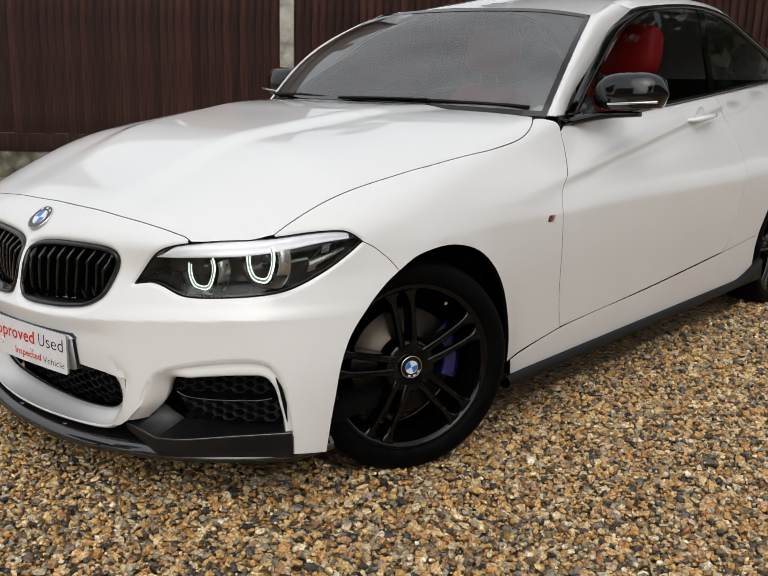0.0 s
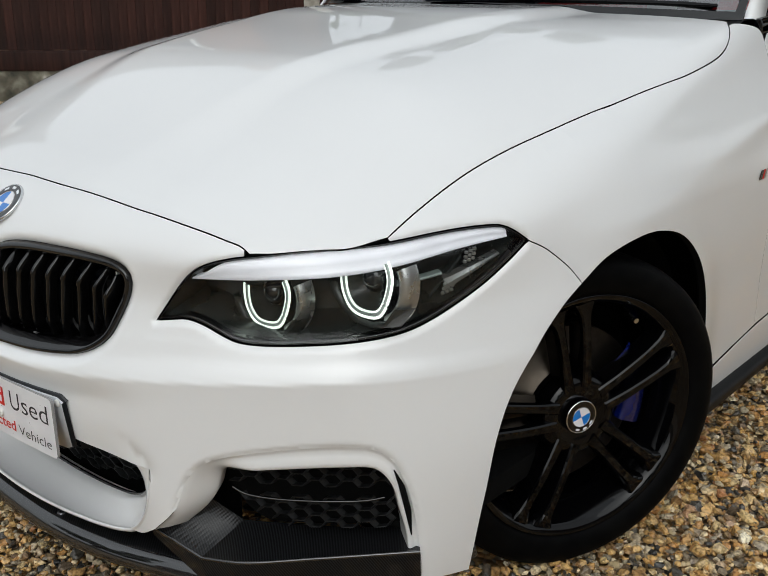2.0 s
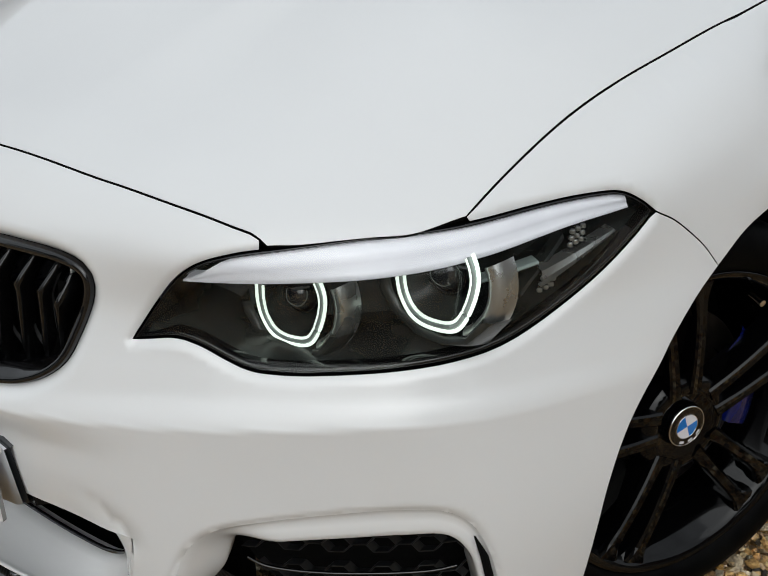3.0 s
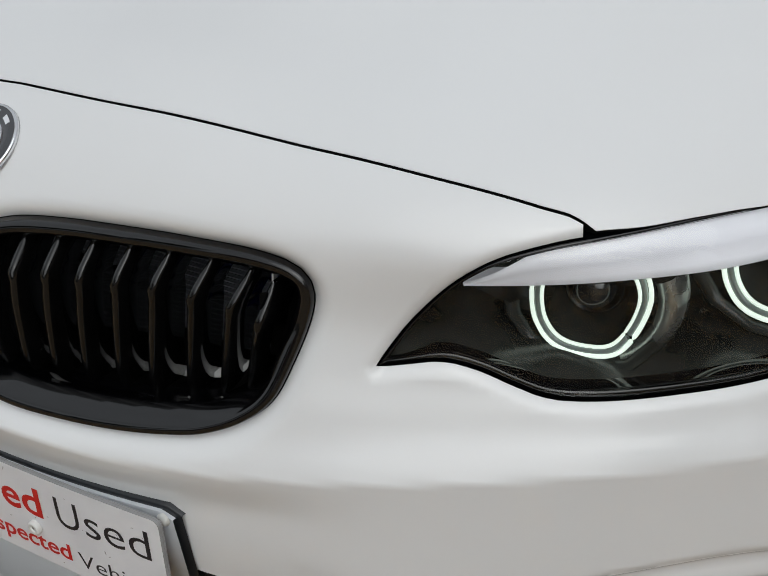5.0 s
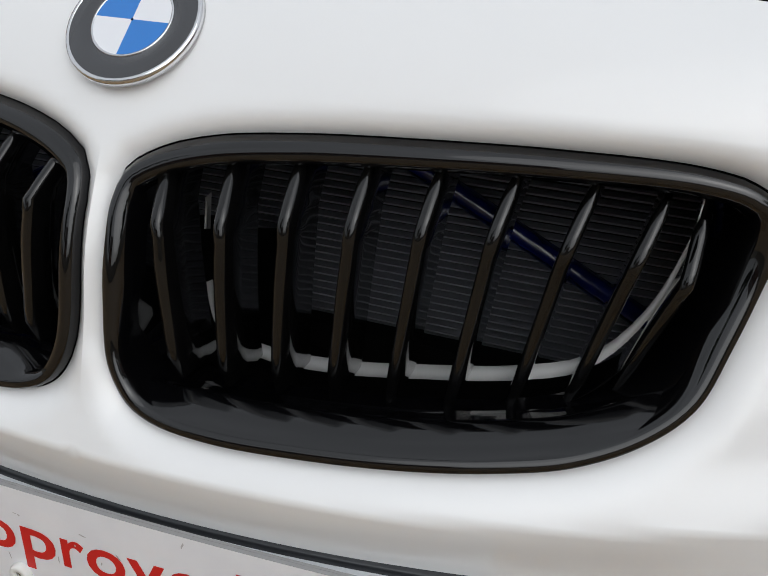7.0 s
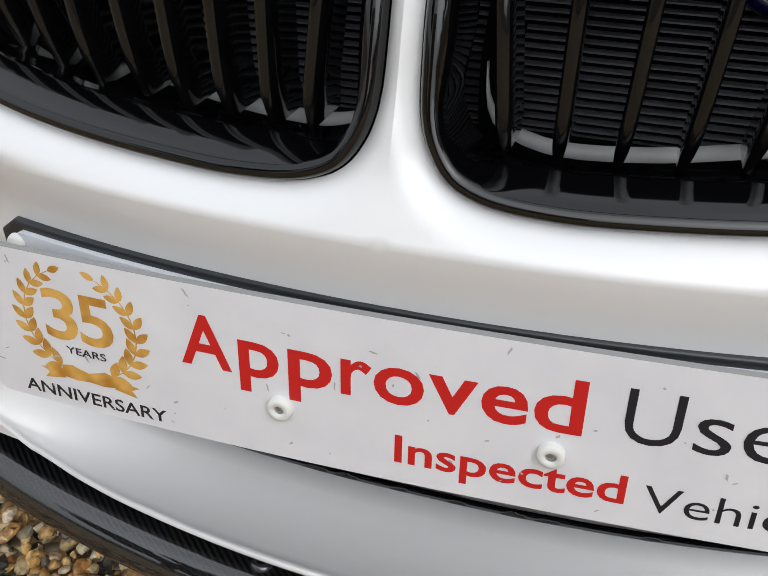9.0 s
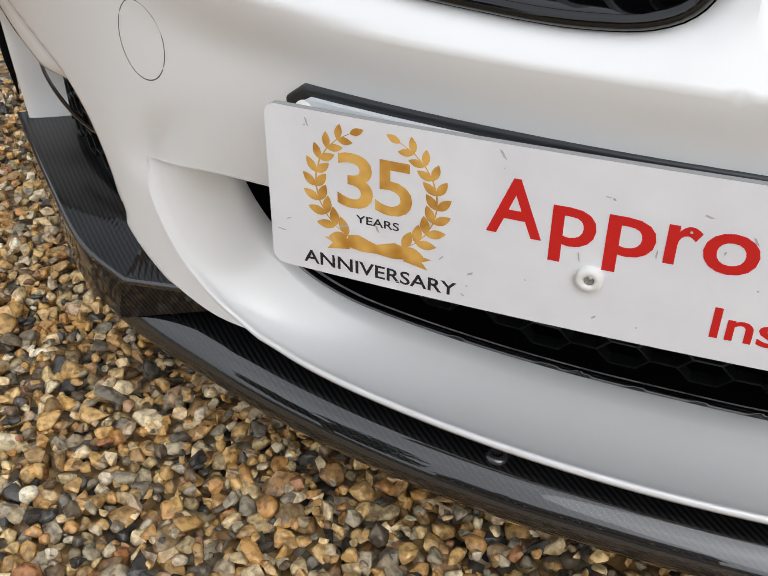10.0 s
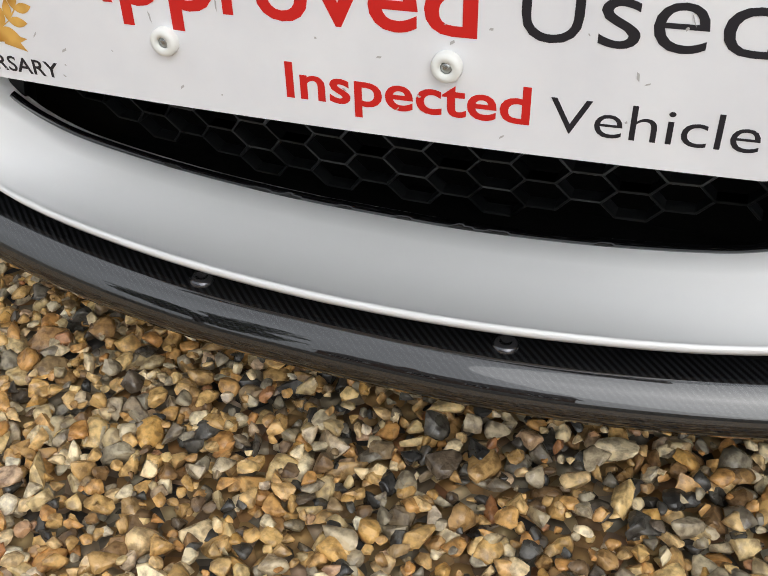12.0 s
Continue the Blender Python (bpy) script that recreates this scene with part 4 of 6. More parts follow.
def hexmesh(name, place, a0, a1, b0, b1, size, keep, bar, mat, parent, sign=1, label=""):
    """Honeycomb bars over a patch."""
    bm = bmesh.new()
    seen = set()
    dx, dy = size * 1.5, size * .62
    for i in range(int((a1 - a0) / dx) + 2):
        for j in range(int((b1 - b0) / (2 * dy)) + 2):
            cx, cy = a0 + i * dx, b0 + j * 2 * dy + (dy if i % 2 else 0)
            pts = [(cx - size, cy), (cx - size * .5, cy + dy), (cx + size * .5, cy + dy), (cx + size, cy), (cx + size * .5, cy - dy), (cx - size * .5, cy - dy)]
            for p, q in zip(pts, pts[1:] + pts[:1]):
                key = tuple(sorted([(round(p[0], 4), round(p[1], 4)), (round(q[0], 4), round(q[1], 4))]))
                if key in seen or not (keep(*p) and keep(*q)):
                    continue
                seen.add(key)
                A, B_ = Vector(place(*p)), Vector(place(*q))
                d = (B_ - A).normalized()
                s = d.cross(Vector((0, -1, 0))).normalized() * bar
                vs = []
                for P in (A, B_):
                    for off in (s, s * .6 + Vector((0, -bar * .7, 0)), -s * .6 + Vector((0, -bar * .7, 0)), -s, -s + Vector((0, .012, 0)), s + Vector((0, .012, 0))):
                        w = P + off
                        vs.append(bm.verts.new((w.x * sign, w.y, w.z)))
                for k in range(6):
                    f = (vs[k], vs[(k + 1) % 6], vs[6 + (k + 1) % 6], vs[6 + k])
                    bm.faces.new(f if sign > 0 else f[::-1])
    return part(name, from_bm(name, bm, mat), parent, label)


mesh_floor = lambda x: float(np.interp(abs(x), [p[0] for p in MESHEDGE[:6]], [p[2] for p in MESHEDGE[:6]]))
hexmesh("lower_grille", lambda x, z: (x, .149 + .25 * x * x - .30 * (z - .2), z), -.33, .34, .17, .40, .0215, lambda x, z: abs(x) < .318 and z < .392 and z > mesh_floor(x) - .004, .0013, GRILLEBAR, car, 1, "black honeycomb lower grille")
# Black back sheet stands in for shade behind the mesh; black floor hides gravel.
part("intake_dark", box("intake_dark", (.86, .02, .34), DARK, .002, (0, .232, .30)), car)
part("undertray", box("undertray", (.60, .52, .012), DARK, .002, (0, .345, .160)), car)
for sign in (1, -1):
    part("grille_end_bar", box("grille_end_bar", (.014, .02, .17), MATT, .003, (sign * .325, .150, .285), Euler((radians(-16), 0, sign * radians(-12))).to_matrix()), car)
lipline = in3[in3[:, 2] < .25]
part("grille_lip", tube("grille_lip", [tuple(p + [0, .006, .001]) for p in (np.vstack([lipline[::-1] * [-1, 1, 1], lipline[1:]]))], .0035, BLACK, sides=6), car)

# side intakes
INTAKE = curve_pts([(.532, .335), (.534, .354), (.543, .372), (.600, .3835), (.726, .3935), (.772, .389), (.796, .356), (.811, .300), (.820, .255), (.822, .235), (.70, .240), (.590, .262), (.555, .305)], .008, True)
for sign in (1, -1):
    outer = resample(curve_pts(FINLINE, .01), 110)
    inner = resample(curve_pts([(.826, .172), (.822, .255), (.812, .300), (.797, .356), (.774, .383), (.726, .3855), (.660, .381), (.600, .374), (.546, .365), (.534, .351), (.528, .335), (.520, .31), (.50, .28), (.46, .24)], .01), 110)
    cut = smooth(.50, .60, inner[:, 0])
    strip = [skin(outer[:, 0], outer[:, 1])]
    for f, d in ((.10, .008), (.22, .010), (.45, .008), (.72, .006), (.90, .007), (.97, .010), (1.0, .018)):
        q = outer * (1 - f) + inner * f
        left = 1 - cut
        dd = d * cut + left * (.004 + .040 * f ** 1.2)
        strip.append(deep(q[:, 0], q[:, 1], dd))
    strip.append(deep(inner[:, 0], inner[:, 1], .07))
    part("intake_surround", loft("intake_surround", strip, PAINT, False, True, sign), car, "white fin over the side intake")
    # Flat black sheet put in for the shaded depth of the intake.
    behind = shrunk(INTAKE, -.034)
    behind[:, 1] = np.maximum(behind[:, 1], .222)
    side_mesh = part("side_intake", panel("side_intake", behind, lambda u, z: deep(u, z, .105), DARK, sign, .03, .002), car, "side intake with black back sheet for its shade")
    for z0, z1 in ((.322, .395), (.240, .304)):
        hexmesh("intake_mesh", lambda u, z: tuple(deep(np.array([u]), np.array([z]), .058)[0]), .545, .815, .245, .40, .0180, lambda u, z: bool(inside(shrunk(INTAKE, -.004), np.array([[u, z]]))[0]) and z0 <= z <= z1, .0009, GRILLEBAR, side_mesh, sign)
    bar = curve_pts([(.548, .324), (.566, .314), (.605, .3085), (.70, .3075), (.765, .310), (.792, .315)], .01)
    part("intake_bar", tube("intake_bar", [tuple(p * [sign, 1, 1]) for p in deep(bar[:, 0], bar[:, 1], .038)], .0022, BLACK, sides=8), side_mesh)
    # The slot is not cut: a solid black crescent takes its shade.
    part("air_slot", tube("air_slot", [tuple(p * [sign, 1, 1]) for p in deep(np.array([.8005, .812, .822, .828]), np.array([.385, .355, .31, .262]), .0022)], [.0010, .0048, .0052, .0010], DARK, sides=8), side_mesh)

# carbon splitter: blade, then the two corner winglets
edge = resample(curve_pts([(0, .019, .1235), (.10, .021, .124), (.20, .031, .126), (.30, .048, .131), (.395, .071, .139), (.50, .107, .144), (.585, .157, .147), (.655, .215, .148), (.72, .281, .149), (.765, .342, .150), (.788, .436, .152), (.790, .470, .153)], .02), 60)
tan = np.gradient(edge, axis=0)
tan[0] = (1, 0, 0)
nrm = np.stack([tan[:, 1], -tan[:, 0], 0 * tan[:, 0]], 1)
nrm /= np.linalg.norm(nrm, axis=1)[:, None]
rows_ = []
for out_, h in ((-.11, .036), (-.040, .032), (-.022, .0305), (-.016, .0295), (-.006, .019), (0, .007), (.001, 0), (-.004, -.008), (-.02, -.010), (-.12, -.006)):
    q = edge + nrm * (out_ - .001)
    q[:, 2] += h
    q[:, 0] = np.maximum(q[:, 0], 0)
    rows_.append(q)
full = [np.vstack([(r * [-1, 1, 1])[::-1], r[1:]]) for r in rows_]
splitter = part("splitter", loft("splitter", full, [CARBON, EDGESHEEN], False, True, 1, [0, 0, 0, 1, 1, 1, 0, 0, 0]), car, "carbon fibre front splitter")
for x, y in ((-.1145, .052), (.124, .054)):
    b_ = part("splitter_bolt", lathe("splitter_bolt", [(.0, .010), (.0025, .0098), (.0045, .0075), (.0048, .0040), (.0030, .0036), (.0030, .0)], BOLTSTEEL, "X", 16), splitter)
    b_.matrix_basis = Matrix.Translation((x, y, .1545)) @ Matrix.Rotation(radians(-90), 4, "Y")
for sign in (1, -1):
    # corner winglet: a faceted tip that sweeps up to the fin, then a level ledge with an upright front
    def run(p, q):
        return np.vstack([resample(p, 14)[:-1], resample(curve_pts(q, .012), 47)])
    front = run([(.377, .082, .226), (.490, .104, .200)], [(.490, .104, .200), (.556, .133, .206), (.658, .213, .220), (.782, .321, .2345)])
    rear = run([(.460, .152, .279), (.499, .190, .234)], [(.499, .190, .234), (.568, .243, .230), (.648, .303, .229), (.736, .376, .231)])
    foot = run([(.379, .086, .216), (.500, .102, .166)], [(.500, .102, .166), (.562, .135, .168), (.660, .218, .172), (.782, .324, .176)])
    away = np.stack([front[:, 0] - rear[:, 0], front[:, 1] - rear[:, 1], 0 * front[:, 0]], 1)
    away /= np.maximum(np.linalg.norm(away, axis=1), 1e-4)[:, None]
    top_ = [rear + [0, .004, -.006], rear] + [rear * (1 - f) + front * f for f in (.25, .5, .75)] + [front]
    wing_ = part("winglet", loft("winglet", top_, CARBON, False, False, sign), splitter, "carbon corner winglet")
    edge_ = [front - away * .001 + [0, 0, .0005], front + away * .002, front + away * .003 - [0, 0, .002], front + away * .002 - [0, 0, .0045]]
    part("winglet_edge", loft("winglet_edge", edge_, EDGESHEEN, False, True, sign), wing_)
    face_ = [front + away * .0018 - [0, 0, .0042], front * .5 + foot * .5 + away * .001, foot, foot - [0, 0, .012]]
    part("winglet_face", loft("winglet_face", face_, CARBON, False, False, sign), wing_)

# tow cover on one side
tc = curve_pts([(.3955 + .0225 * math.cos(t), .4515 + .029 * math.sin(t)) for t in np.arange(24) * math.pi / 12], .004, True)
part("tow_cover", tube("tow_cover", [tuple(p * [-1, 1, 1]) for p in deep(tc[:, 0], tc[:, 1], .0004)], .0006, GRILLEBAR, True, 6), car, "round towing eye cover joint")

# ---- plate holder and dealer plate ----
def on_holder(x, z, d=0.0):
    """Holder follows the nose in plan, its face leaning a little forwards."""
    x = np.asarray(x, float)
    z = np.full_like(x, z) if np.ndim(z) == 0 else z
    return np.stack([x, .001 + .40 * x * x - .12 * (z - .40) - d, z], 1)


xs = np.linspace(-.265, .265, 41)
def rounded(x, half, r):
    return np.maximum(0, r - np.sqrt(np.maximum(r * r - np.maximum(np.abs(x) - (half - r), 0) ** 2, 0)))
zt, zb = .4545 - rounded(xs, .265, .010), .352 + rounded(xs, .265, .006)
rows_ = [on_holder(xs, zt, -.02), on_holder(xs, zt, .0065), on_holder(xs, zt - .0012, .008), on_holder(xs, zt - .005, .008), on_holder(xs, zb, .008), on_holder(xs, zb, -.02)]
holder = part("plate_holder", loft("plate_holder", rows_, HOLDER, False, True), car, "black number plate holder")
xs2 = np.linspace(-.258, .258, 41)
zt, zb = .4485 - rounded(xs2, .258, .008), .350 + rounded(xs2, .258, .006)
rows_ = [on_holder(xs2, zt, .006), on_holder(xs2, zt, .0115), on_holder(xs2, zt - .0006, .012), on_holder(xs2, zb, .012), on_holder(xs2, zb, .006)]
part("backing_plate", loft("backing_plate", rows_, BACKPLATE, False, True), holder, "pale blank plate behind the dealer plate")
for sx in (-.249, .249):
    s = part("plate_screw", lathe("plate_screw", [(0, .0068), (.002, .0066), (.0042, .005), (.0048, .0)], BOLT, "X", 20), holder)
    s.matrix_basis = Matrix.Translation((sx, .001 + .40 * sx * sx - .0168, .440)) @ Matrix.Rotation(radians(-90), 4, "Z")
for sign in (1, -1):
    wall_ = [np.array([(.2640, .0210, .4380), (.2655, .0230, .43), (.2665, .0280, .39), (.2665, .0330, .350)]), np.array([(.2650, .030, .4385), (.270, .044, .43), (.280, .056, .39), (.290, .068, .350)])]
    part("holder_side", loft("holder_side", wall_, MATT, False, False, sign), holder)

# plate frame: x along, y up the plate, z out of it
pn = Vector((-.015, 1, -.12)).normalized()
px_ = Vector((1, .015, 0)).normalized()
pz_ = (-pn).cross(px_)
PLATE = Matrix.Translation((0, -.026, .39)) @ Matrix.Rotation(radians(7), 4, "X") @ Matrix.Translation((0, .041, -.39)) @ Matrix.Translation((-.259, -.036 + .015 * -.259 + .12 * (.344 - .40), .344)) @ Matrix((px_, pz_, -pn)).transposed().to_4x4()


def bent(me):
    """The plate and all on it bow back towards their ends."""
    n = len(me.vertices)
    co = np.empty(n * 3)
    me.vertices.foreach_get("co", co)
    co = co.reshape(-1, 3)
    co[:, 2] += bow_at(co[:, 0])
    me.vertices.foreach_set("co", co.ravel())
    me.update()
    return me


def bow_at(x):
    return .002 - .14 * (x - .24) ** 2


bm = bmesh.new()
bmesh.ops.create_cube(bm, size=1, matrix=Matrix.Translation((.259, .0555, -.0015)) @ Matrix.Diagonal((.523, .111, .0030, 1)))
bmesh.ops.bevel(bm, geom=[e for e in bm.edges if abs((e.verts[0].co - e.verts[1].co).z) > .001], offset=.008, segments=5, affect="EDGES", profile=.5)
for k in range(1, 26):
    bmesh.ops.bisect_plane(bm, geom=bm.verts[:] + bm.edges[:] + bm.faces[:], plane_co=(k * .02, 0, 0), plane_no=(1, 0, 0))
plate = part("dealer_plate", bent(from_bm("dealer_plate", bm, [WHITEPLATE, PLATEEDGE])), car, "white dealer show plate with red and black lettering")
for f in plate.data.polygons:
    if abs(f.normal.z) < .5 or f.normal.z < 0:
        f.material_index = 1
plate.matrix_basis = PLATE
bm = bmesh.new()
bmesh.ops.create_cube(bm, size=1, matrix=Matrix.Translation((.259, .0555, -.0044)) @ Matrix.Diagonal((.5225, .1105, .002, 1)))
bmesh.ops.bevel(bm, geom=[e for e in bm.edges if abs((e.verts[0].co - e.verts[1].co).z) > .001], offset=.008, segments=5, affect="EDGES", profile=.5)
for k in range(1, 26):
    bmesh.ops.bisect_plane(bm, geom=bm.verts[:] + bm.edges[:] + bm.faces[:], plane_co=(k * .02, 0, 0), plane_no=(1, 0, 0))
part("acrylic_layer", bent(from_bm("acrylic_layer", bm, PLATEEDGE, False)), plate)


WORDS = [("Approved", .1400, .0567, .2332, .0365, RED, .016, [(.1400, .1725), (.1772, .2022), (.2078, .2343), (.2393, .2572), (.2585, .2872), (.2893, .3165), (.3187, .3440), (.3470, .3732)]),
         ("Used", .3935, .0572, .1130, .0370, INK, -.004, [(.3935, .4220), (.4290, .4475), (.4525, .4765), (.4820, .5065)]),
         ("Inspected", .2715, .0145, .1295, .0205, RED, .016, None),
         ("Vehicle", .4105, .0142, .0975, .0195, INK, -.004, None),
         ("35", .0456, .0540, .0488, .0365, GOLD, .016, [(.0456, .0692), (.0706, .0944)]),
         ("YEARS", .0577, .0428, .0286, .0056, INK, .012, None),
         ("ANNIVERSARY", .0203, .0058, .1042, .0096, INK, .014, None)]


def set_in_type():
    """Every word letter by letter in the built-in font, each letter fitted to its width and the height of a capital."""
    need = {}
    for word, *_, heavy, spans in WORDS:
        for k in range(len(word)):
            need[word[k], heavy] = need[word[:k + 1], heavy] = None
    made = []
    for body_, heavy in need:
        c = bpy.data.curves.new("type", "FONT")
        c.body, c.size, c.offset, c.resolution_u = body_, 1.0, heavy, 4
        ob = bpy.data.objects.new("type", c)
        scene.collection.objects.link(ob)
        made.append(((body_, heavy), ob, c))
    graph = bpy.context.evaluated_depsgraph_get()
    for key, ob, c in made:
        me = bpy.data.meshes.new_from_object(ob.evaluated_get(graph))
        co = np.empty(len(me.vertices) * 3)
        me.vertices.foreach_get("co", co)
        need[key] = (co.reshape(-1, 3).copy(), [tuple(p.vertices) for p in me.polygons])
        bpy.data.meshes.remove(me)
    for key, ob, c in made:
        bpy.data.objects.remove(ob)
        bpy.data.curves.remove(c)
    for word, x, y, width, height, mat, heavy, spans in WORDS:
        whole = need[word, heavy][0]
        k_ = width / (whole[:, 0].max() - whole[:, 0].min())
        for k, ch in enumerate(word):
            co, faces = need[ch, heavy]
            lo, hi = co[:, 0].min(), co[:, 0].max()
            right = x + (need[word[:k + 1], heavy][0][:, 0].max() - whole[:, 0].min()) * k_
            a, b = spans[k] if spans else (right - (hi - lo) * k_, right)
            v = np.stack([a + (co[:, 0] - lo) * (b - a) / (hi - lo), y + (a - .14) * .008 * (height > .02) + co[:, 1] * height / .729, np.full(len(co), .0003)], 1)
            part("letter" if ch.isalpha() else "numeral", bent(mesh_of("letter", v, faces, mat, False)), plate)


set_in_type()


def leaf(cx, cy, ang, l, w):
    t = np.linspace(0, 1, 9)
    prof = w * np.sin(t * math.pi) ** .8 * (1 - .25 * t)
    ca, sa = math.cos(ang), math.sin(ang)
    pts = [(a * l, b) for a, b in zip(t, prof)] + [(a * l, -b) for a, b in zip(t[::-1][1:-1], prof[::-1][1:-1])]
    return [(cx + a * ca - b * sa, cy + a * sa + b * ca, .0003) for a, b in pts]


for side in (1, -1):
    stem = []
    for k in range(10):
        f = k / 9
        a = radians(-62 + 128 * f)
        sx, sy = .0705 + side * .0395 * math.cos(a), .0655 + .0385 * math.sin(a)
        stem.append((sx, sy))
        # along the stem, up and round
        up = math.atan2(math.cos(a) * .0385, -side * math.sin(a) * .0395)
        size = .0138 - .0040 * f
        for turn_ in ((.72, -.72) if k < 9 else (0.0,)):
            v = leaf(sx, sy, up + turn_, size, size * .27)
            part("laurel_leaf", bent(mesh_of("laurel_leaf", v, [tuple(range(len(v)))], GOLD, False)), plate)
    sv = [(x + d, y, .0003) for d in (-.0005, .0005) for x, y in stem]
    part("laurel_stem", bent(mesh_of("laurel_stem", sv, [(k, k + 1, k + 11, k + 10)[::-1] for k in range(9)], GOLD, False)), plate)
    v = [(.0715, .030, .0004), (.0715 + side * .012, .034, .0004), (.0715 + side * .019, .0325, .0004), (.0715 + side * .020, .024, .0004), (.0715 + side * .010, .0225, .0004), (.0715, .0235, .0004)]
    part("bow", bent(mesh_of("bow", v if side < 0 else v[::-1], [tuple(range(6))], GOLD, False)), plate)
    v = [(.0715 + side * .019, .030, .00035), (.0715 + side * .036, .0275, .00035), (.0715 + side * .030, .0245, .00035), (.0715 + side * .034, .0195, .00035), (.0715 + side * .018, .0225, .00035)]
    part("ribbon_tail", bent(mesh_of("ribbon_tail", v if side < 0 else v[::-1], [tuple(range(5))], GOLD, False)), plate)
for bx, by in ((.2024, .0384), (.3592, .0428)):
    b_ = part("nylon_bolt", lathe("nylon_bolt", [(0, .0078), (.0035, .0078), (.0050, .0070), (.0052, .0034), (.0036, .0030)], BOLT, "X", 28), plate, "white nylon bolt")
    b_.matrix_basis = Matrix.Translation((bx, by, bow_at(bx))) @ Matrix.Rotation(radians(-90), 4, "Y")
    c_ = part("bolt_core", lathe("bolt_core", [(.0030, .0032), (.0040, .0022), (.0040, .0)], SILVER, "X", 12), b_)
rng = random.Random(11)
for k in range(46):
    x, y = rng.random() * .51 + .005, rng.random() * .10 + .005
    l, w, a = .0006 + rng.random() ** 2 * .0032, .0003 + rng.random() * .0006, rng.random() * 3.1
    ca, sa = math.cos(a), math.sin(a)
    v = [(x + p * ca - q * sa, y + p * sa + q * ca, .0005) for p, q in ((-l, -w * .3), (l * .6, -w), (l, w * .4), (-l * .3, w))]
    part("scuff", bent(mesh_of("scuff", v, [(0, 1, 2, 3)], WEAR, False)), plate)

# wing badge: three slanted stripes
for k, m_ in enumerate((INK, EMBLEMGREY, RED, SILVER)):
    y0, z0 = 1.372 + k * .010, .690
    q = flank(np.array([y0, y0 + .009, y0 + .021, y0 + .012]), np.array([z0, z0, z0 + .020, z0 + .020])) + [.0015, 0, 0]
    part("badge_stripe", mesh_of("badge_stripe", q, [(0, 1, 2, 3)], m_, False), car)

# ---- wheels ----
def wheel(x, y, sign, steer, detail=True):
    w = part("wheel", lathe("wheel", [(-.10, .240), (-.09, .232), (-.02, .208), (.040, .211), (.046, .218), (.062, .2195), (.068, .226), (.084, .229), (.093, .238), (.0985, .246), (.098, .249), (.094, .251)], RIM, "X", 96), car, "gloss black five twin-spoke wheel")
    w.matrix_basis = Matrix.Translation((x, y, .3175)) @ Matrix.Rotation(steer, 4, "Z") @ Matrix.Diagonal((sign, 1, 1, 1))
    part("tyre", lathe("tyre", [(-.095, .244), (-.108, .266), (-.110, .292), (-.098, .312), (-.07, .3185), (.07, .3185), (.090, .314), (.101, .303), (.107, .286), (.107, .270), (.103, .258), (.0965, .2505), (.092, .248)], RUBBER, "X", 96), w, "black low-profile tyre")
    for gx in (-.055, -.02, .02, .055):
        part("tread_groove", lathe("tread_groove", [(gx - .004, .3186), (gx - .0035, .3190), (gx + .0035, .3190), (gx + .004, .3186)], DARK, "X", 64), w)
    part("hub", lathe("hub", [(.02, .09), (.070, .085), (.083, .074), (.086, .060), (.080, .050), (.079, .0)], RIM, "X", 64), w)
    for k in range(5):
        base = math.radians(28 + 72 * k)
        for o in (-1, 1):
            # a slim spoke of the pair: root at the hub, tip at the rim
            n = 15
            t = np.linspace(0, 1, n)
            r = .055 + t * .178
            off = o * (.019 + .013 * t)
            face = .088 + .004 * np.sin(t * math.pi) + np.interp(t, [0, .85, 1], [0, .002, .004])
            hw = np.interp(t, [0, .25, .7, .88, 1], [.015, .0120, .0115, .0150, .030])
            rows_ = []
            for dx, s in ((-.045, -1.05), (-.010, -1), (-.003, -.82), (0, -.58), (-.001, 0), (0, .58), (-.003, .82), (-.010, 1), (-.045, 1.05)):
                yy = off + s * hw * (1 if s * o < 0 else .9)
                X = face + dx
                rows_.append(np.stack([X, np.cos(base) * r - np.sin(base) * yy, np.sin(base) * r + np.cos(base) * yy], 1))
            part("spoke", loft("spoke", list(np.stack(rows_, 1)), RIM, True, False), w)
        lug = part("lug_bolt", lathe("lug_bolt", [(.060, .010), (.074, .010), (.0755, .006), (.0755, 0)], RIM, "X", 6), w)
        lug.location = (0, math.cos(base + .63) * .056, math.sin(base + .63) * .056)
    roundel("centre_cap", .034, w, Matrix.Translation((.084, 0, 0)) @ Matrix.Rotation(radians(200), 4, "X"), BLACK)
    part("brake_disc", lathe("brake_disc", [(.010, .165), (.022, .165), (.023, .163), (.023, .098), (.035, .092), (.04, .06)], DISC, "X", 72), w, "brown-grey brake disc")
    a = np.radians(np.linspace(-20, 44, 16))
    rows_ = [np.stack([np.full(16, d), np.cos(a) * r, np.sin(a) * r], 1) for d, r in ((.03, .125), (.050, .122), (.056, .130), (.056, .160), (.048, .176), (.03, .180))]
    part("caliper", loft("caliper", rows_, BLUE, False, True), w, "blue brake caliper")
    v_ = part("valve", tube("valve", [(.078, math.cos(1.10) * .216, math.sin(1.10) * .216), (.092, math.cos(1.10) * .213, math.sin(1.10) * .213), (.104, math.cos(1.10) * .211, math.sin(1.10) * .211)], [.0042, .0042, .0052], CHROME, sides=10), w, "metal tyre valve")
    return w


STEER = radians(-25.0)
wheel(.735, .802, 1, STEER)
wheel(-.735, .802, -1, STEER)
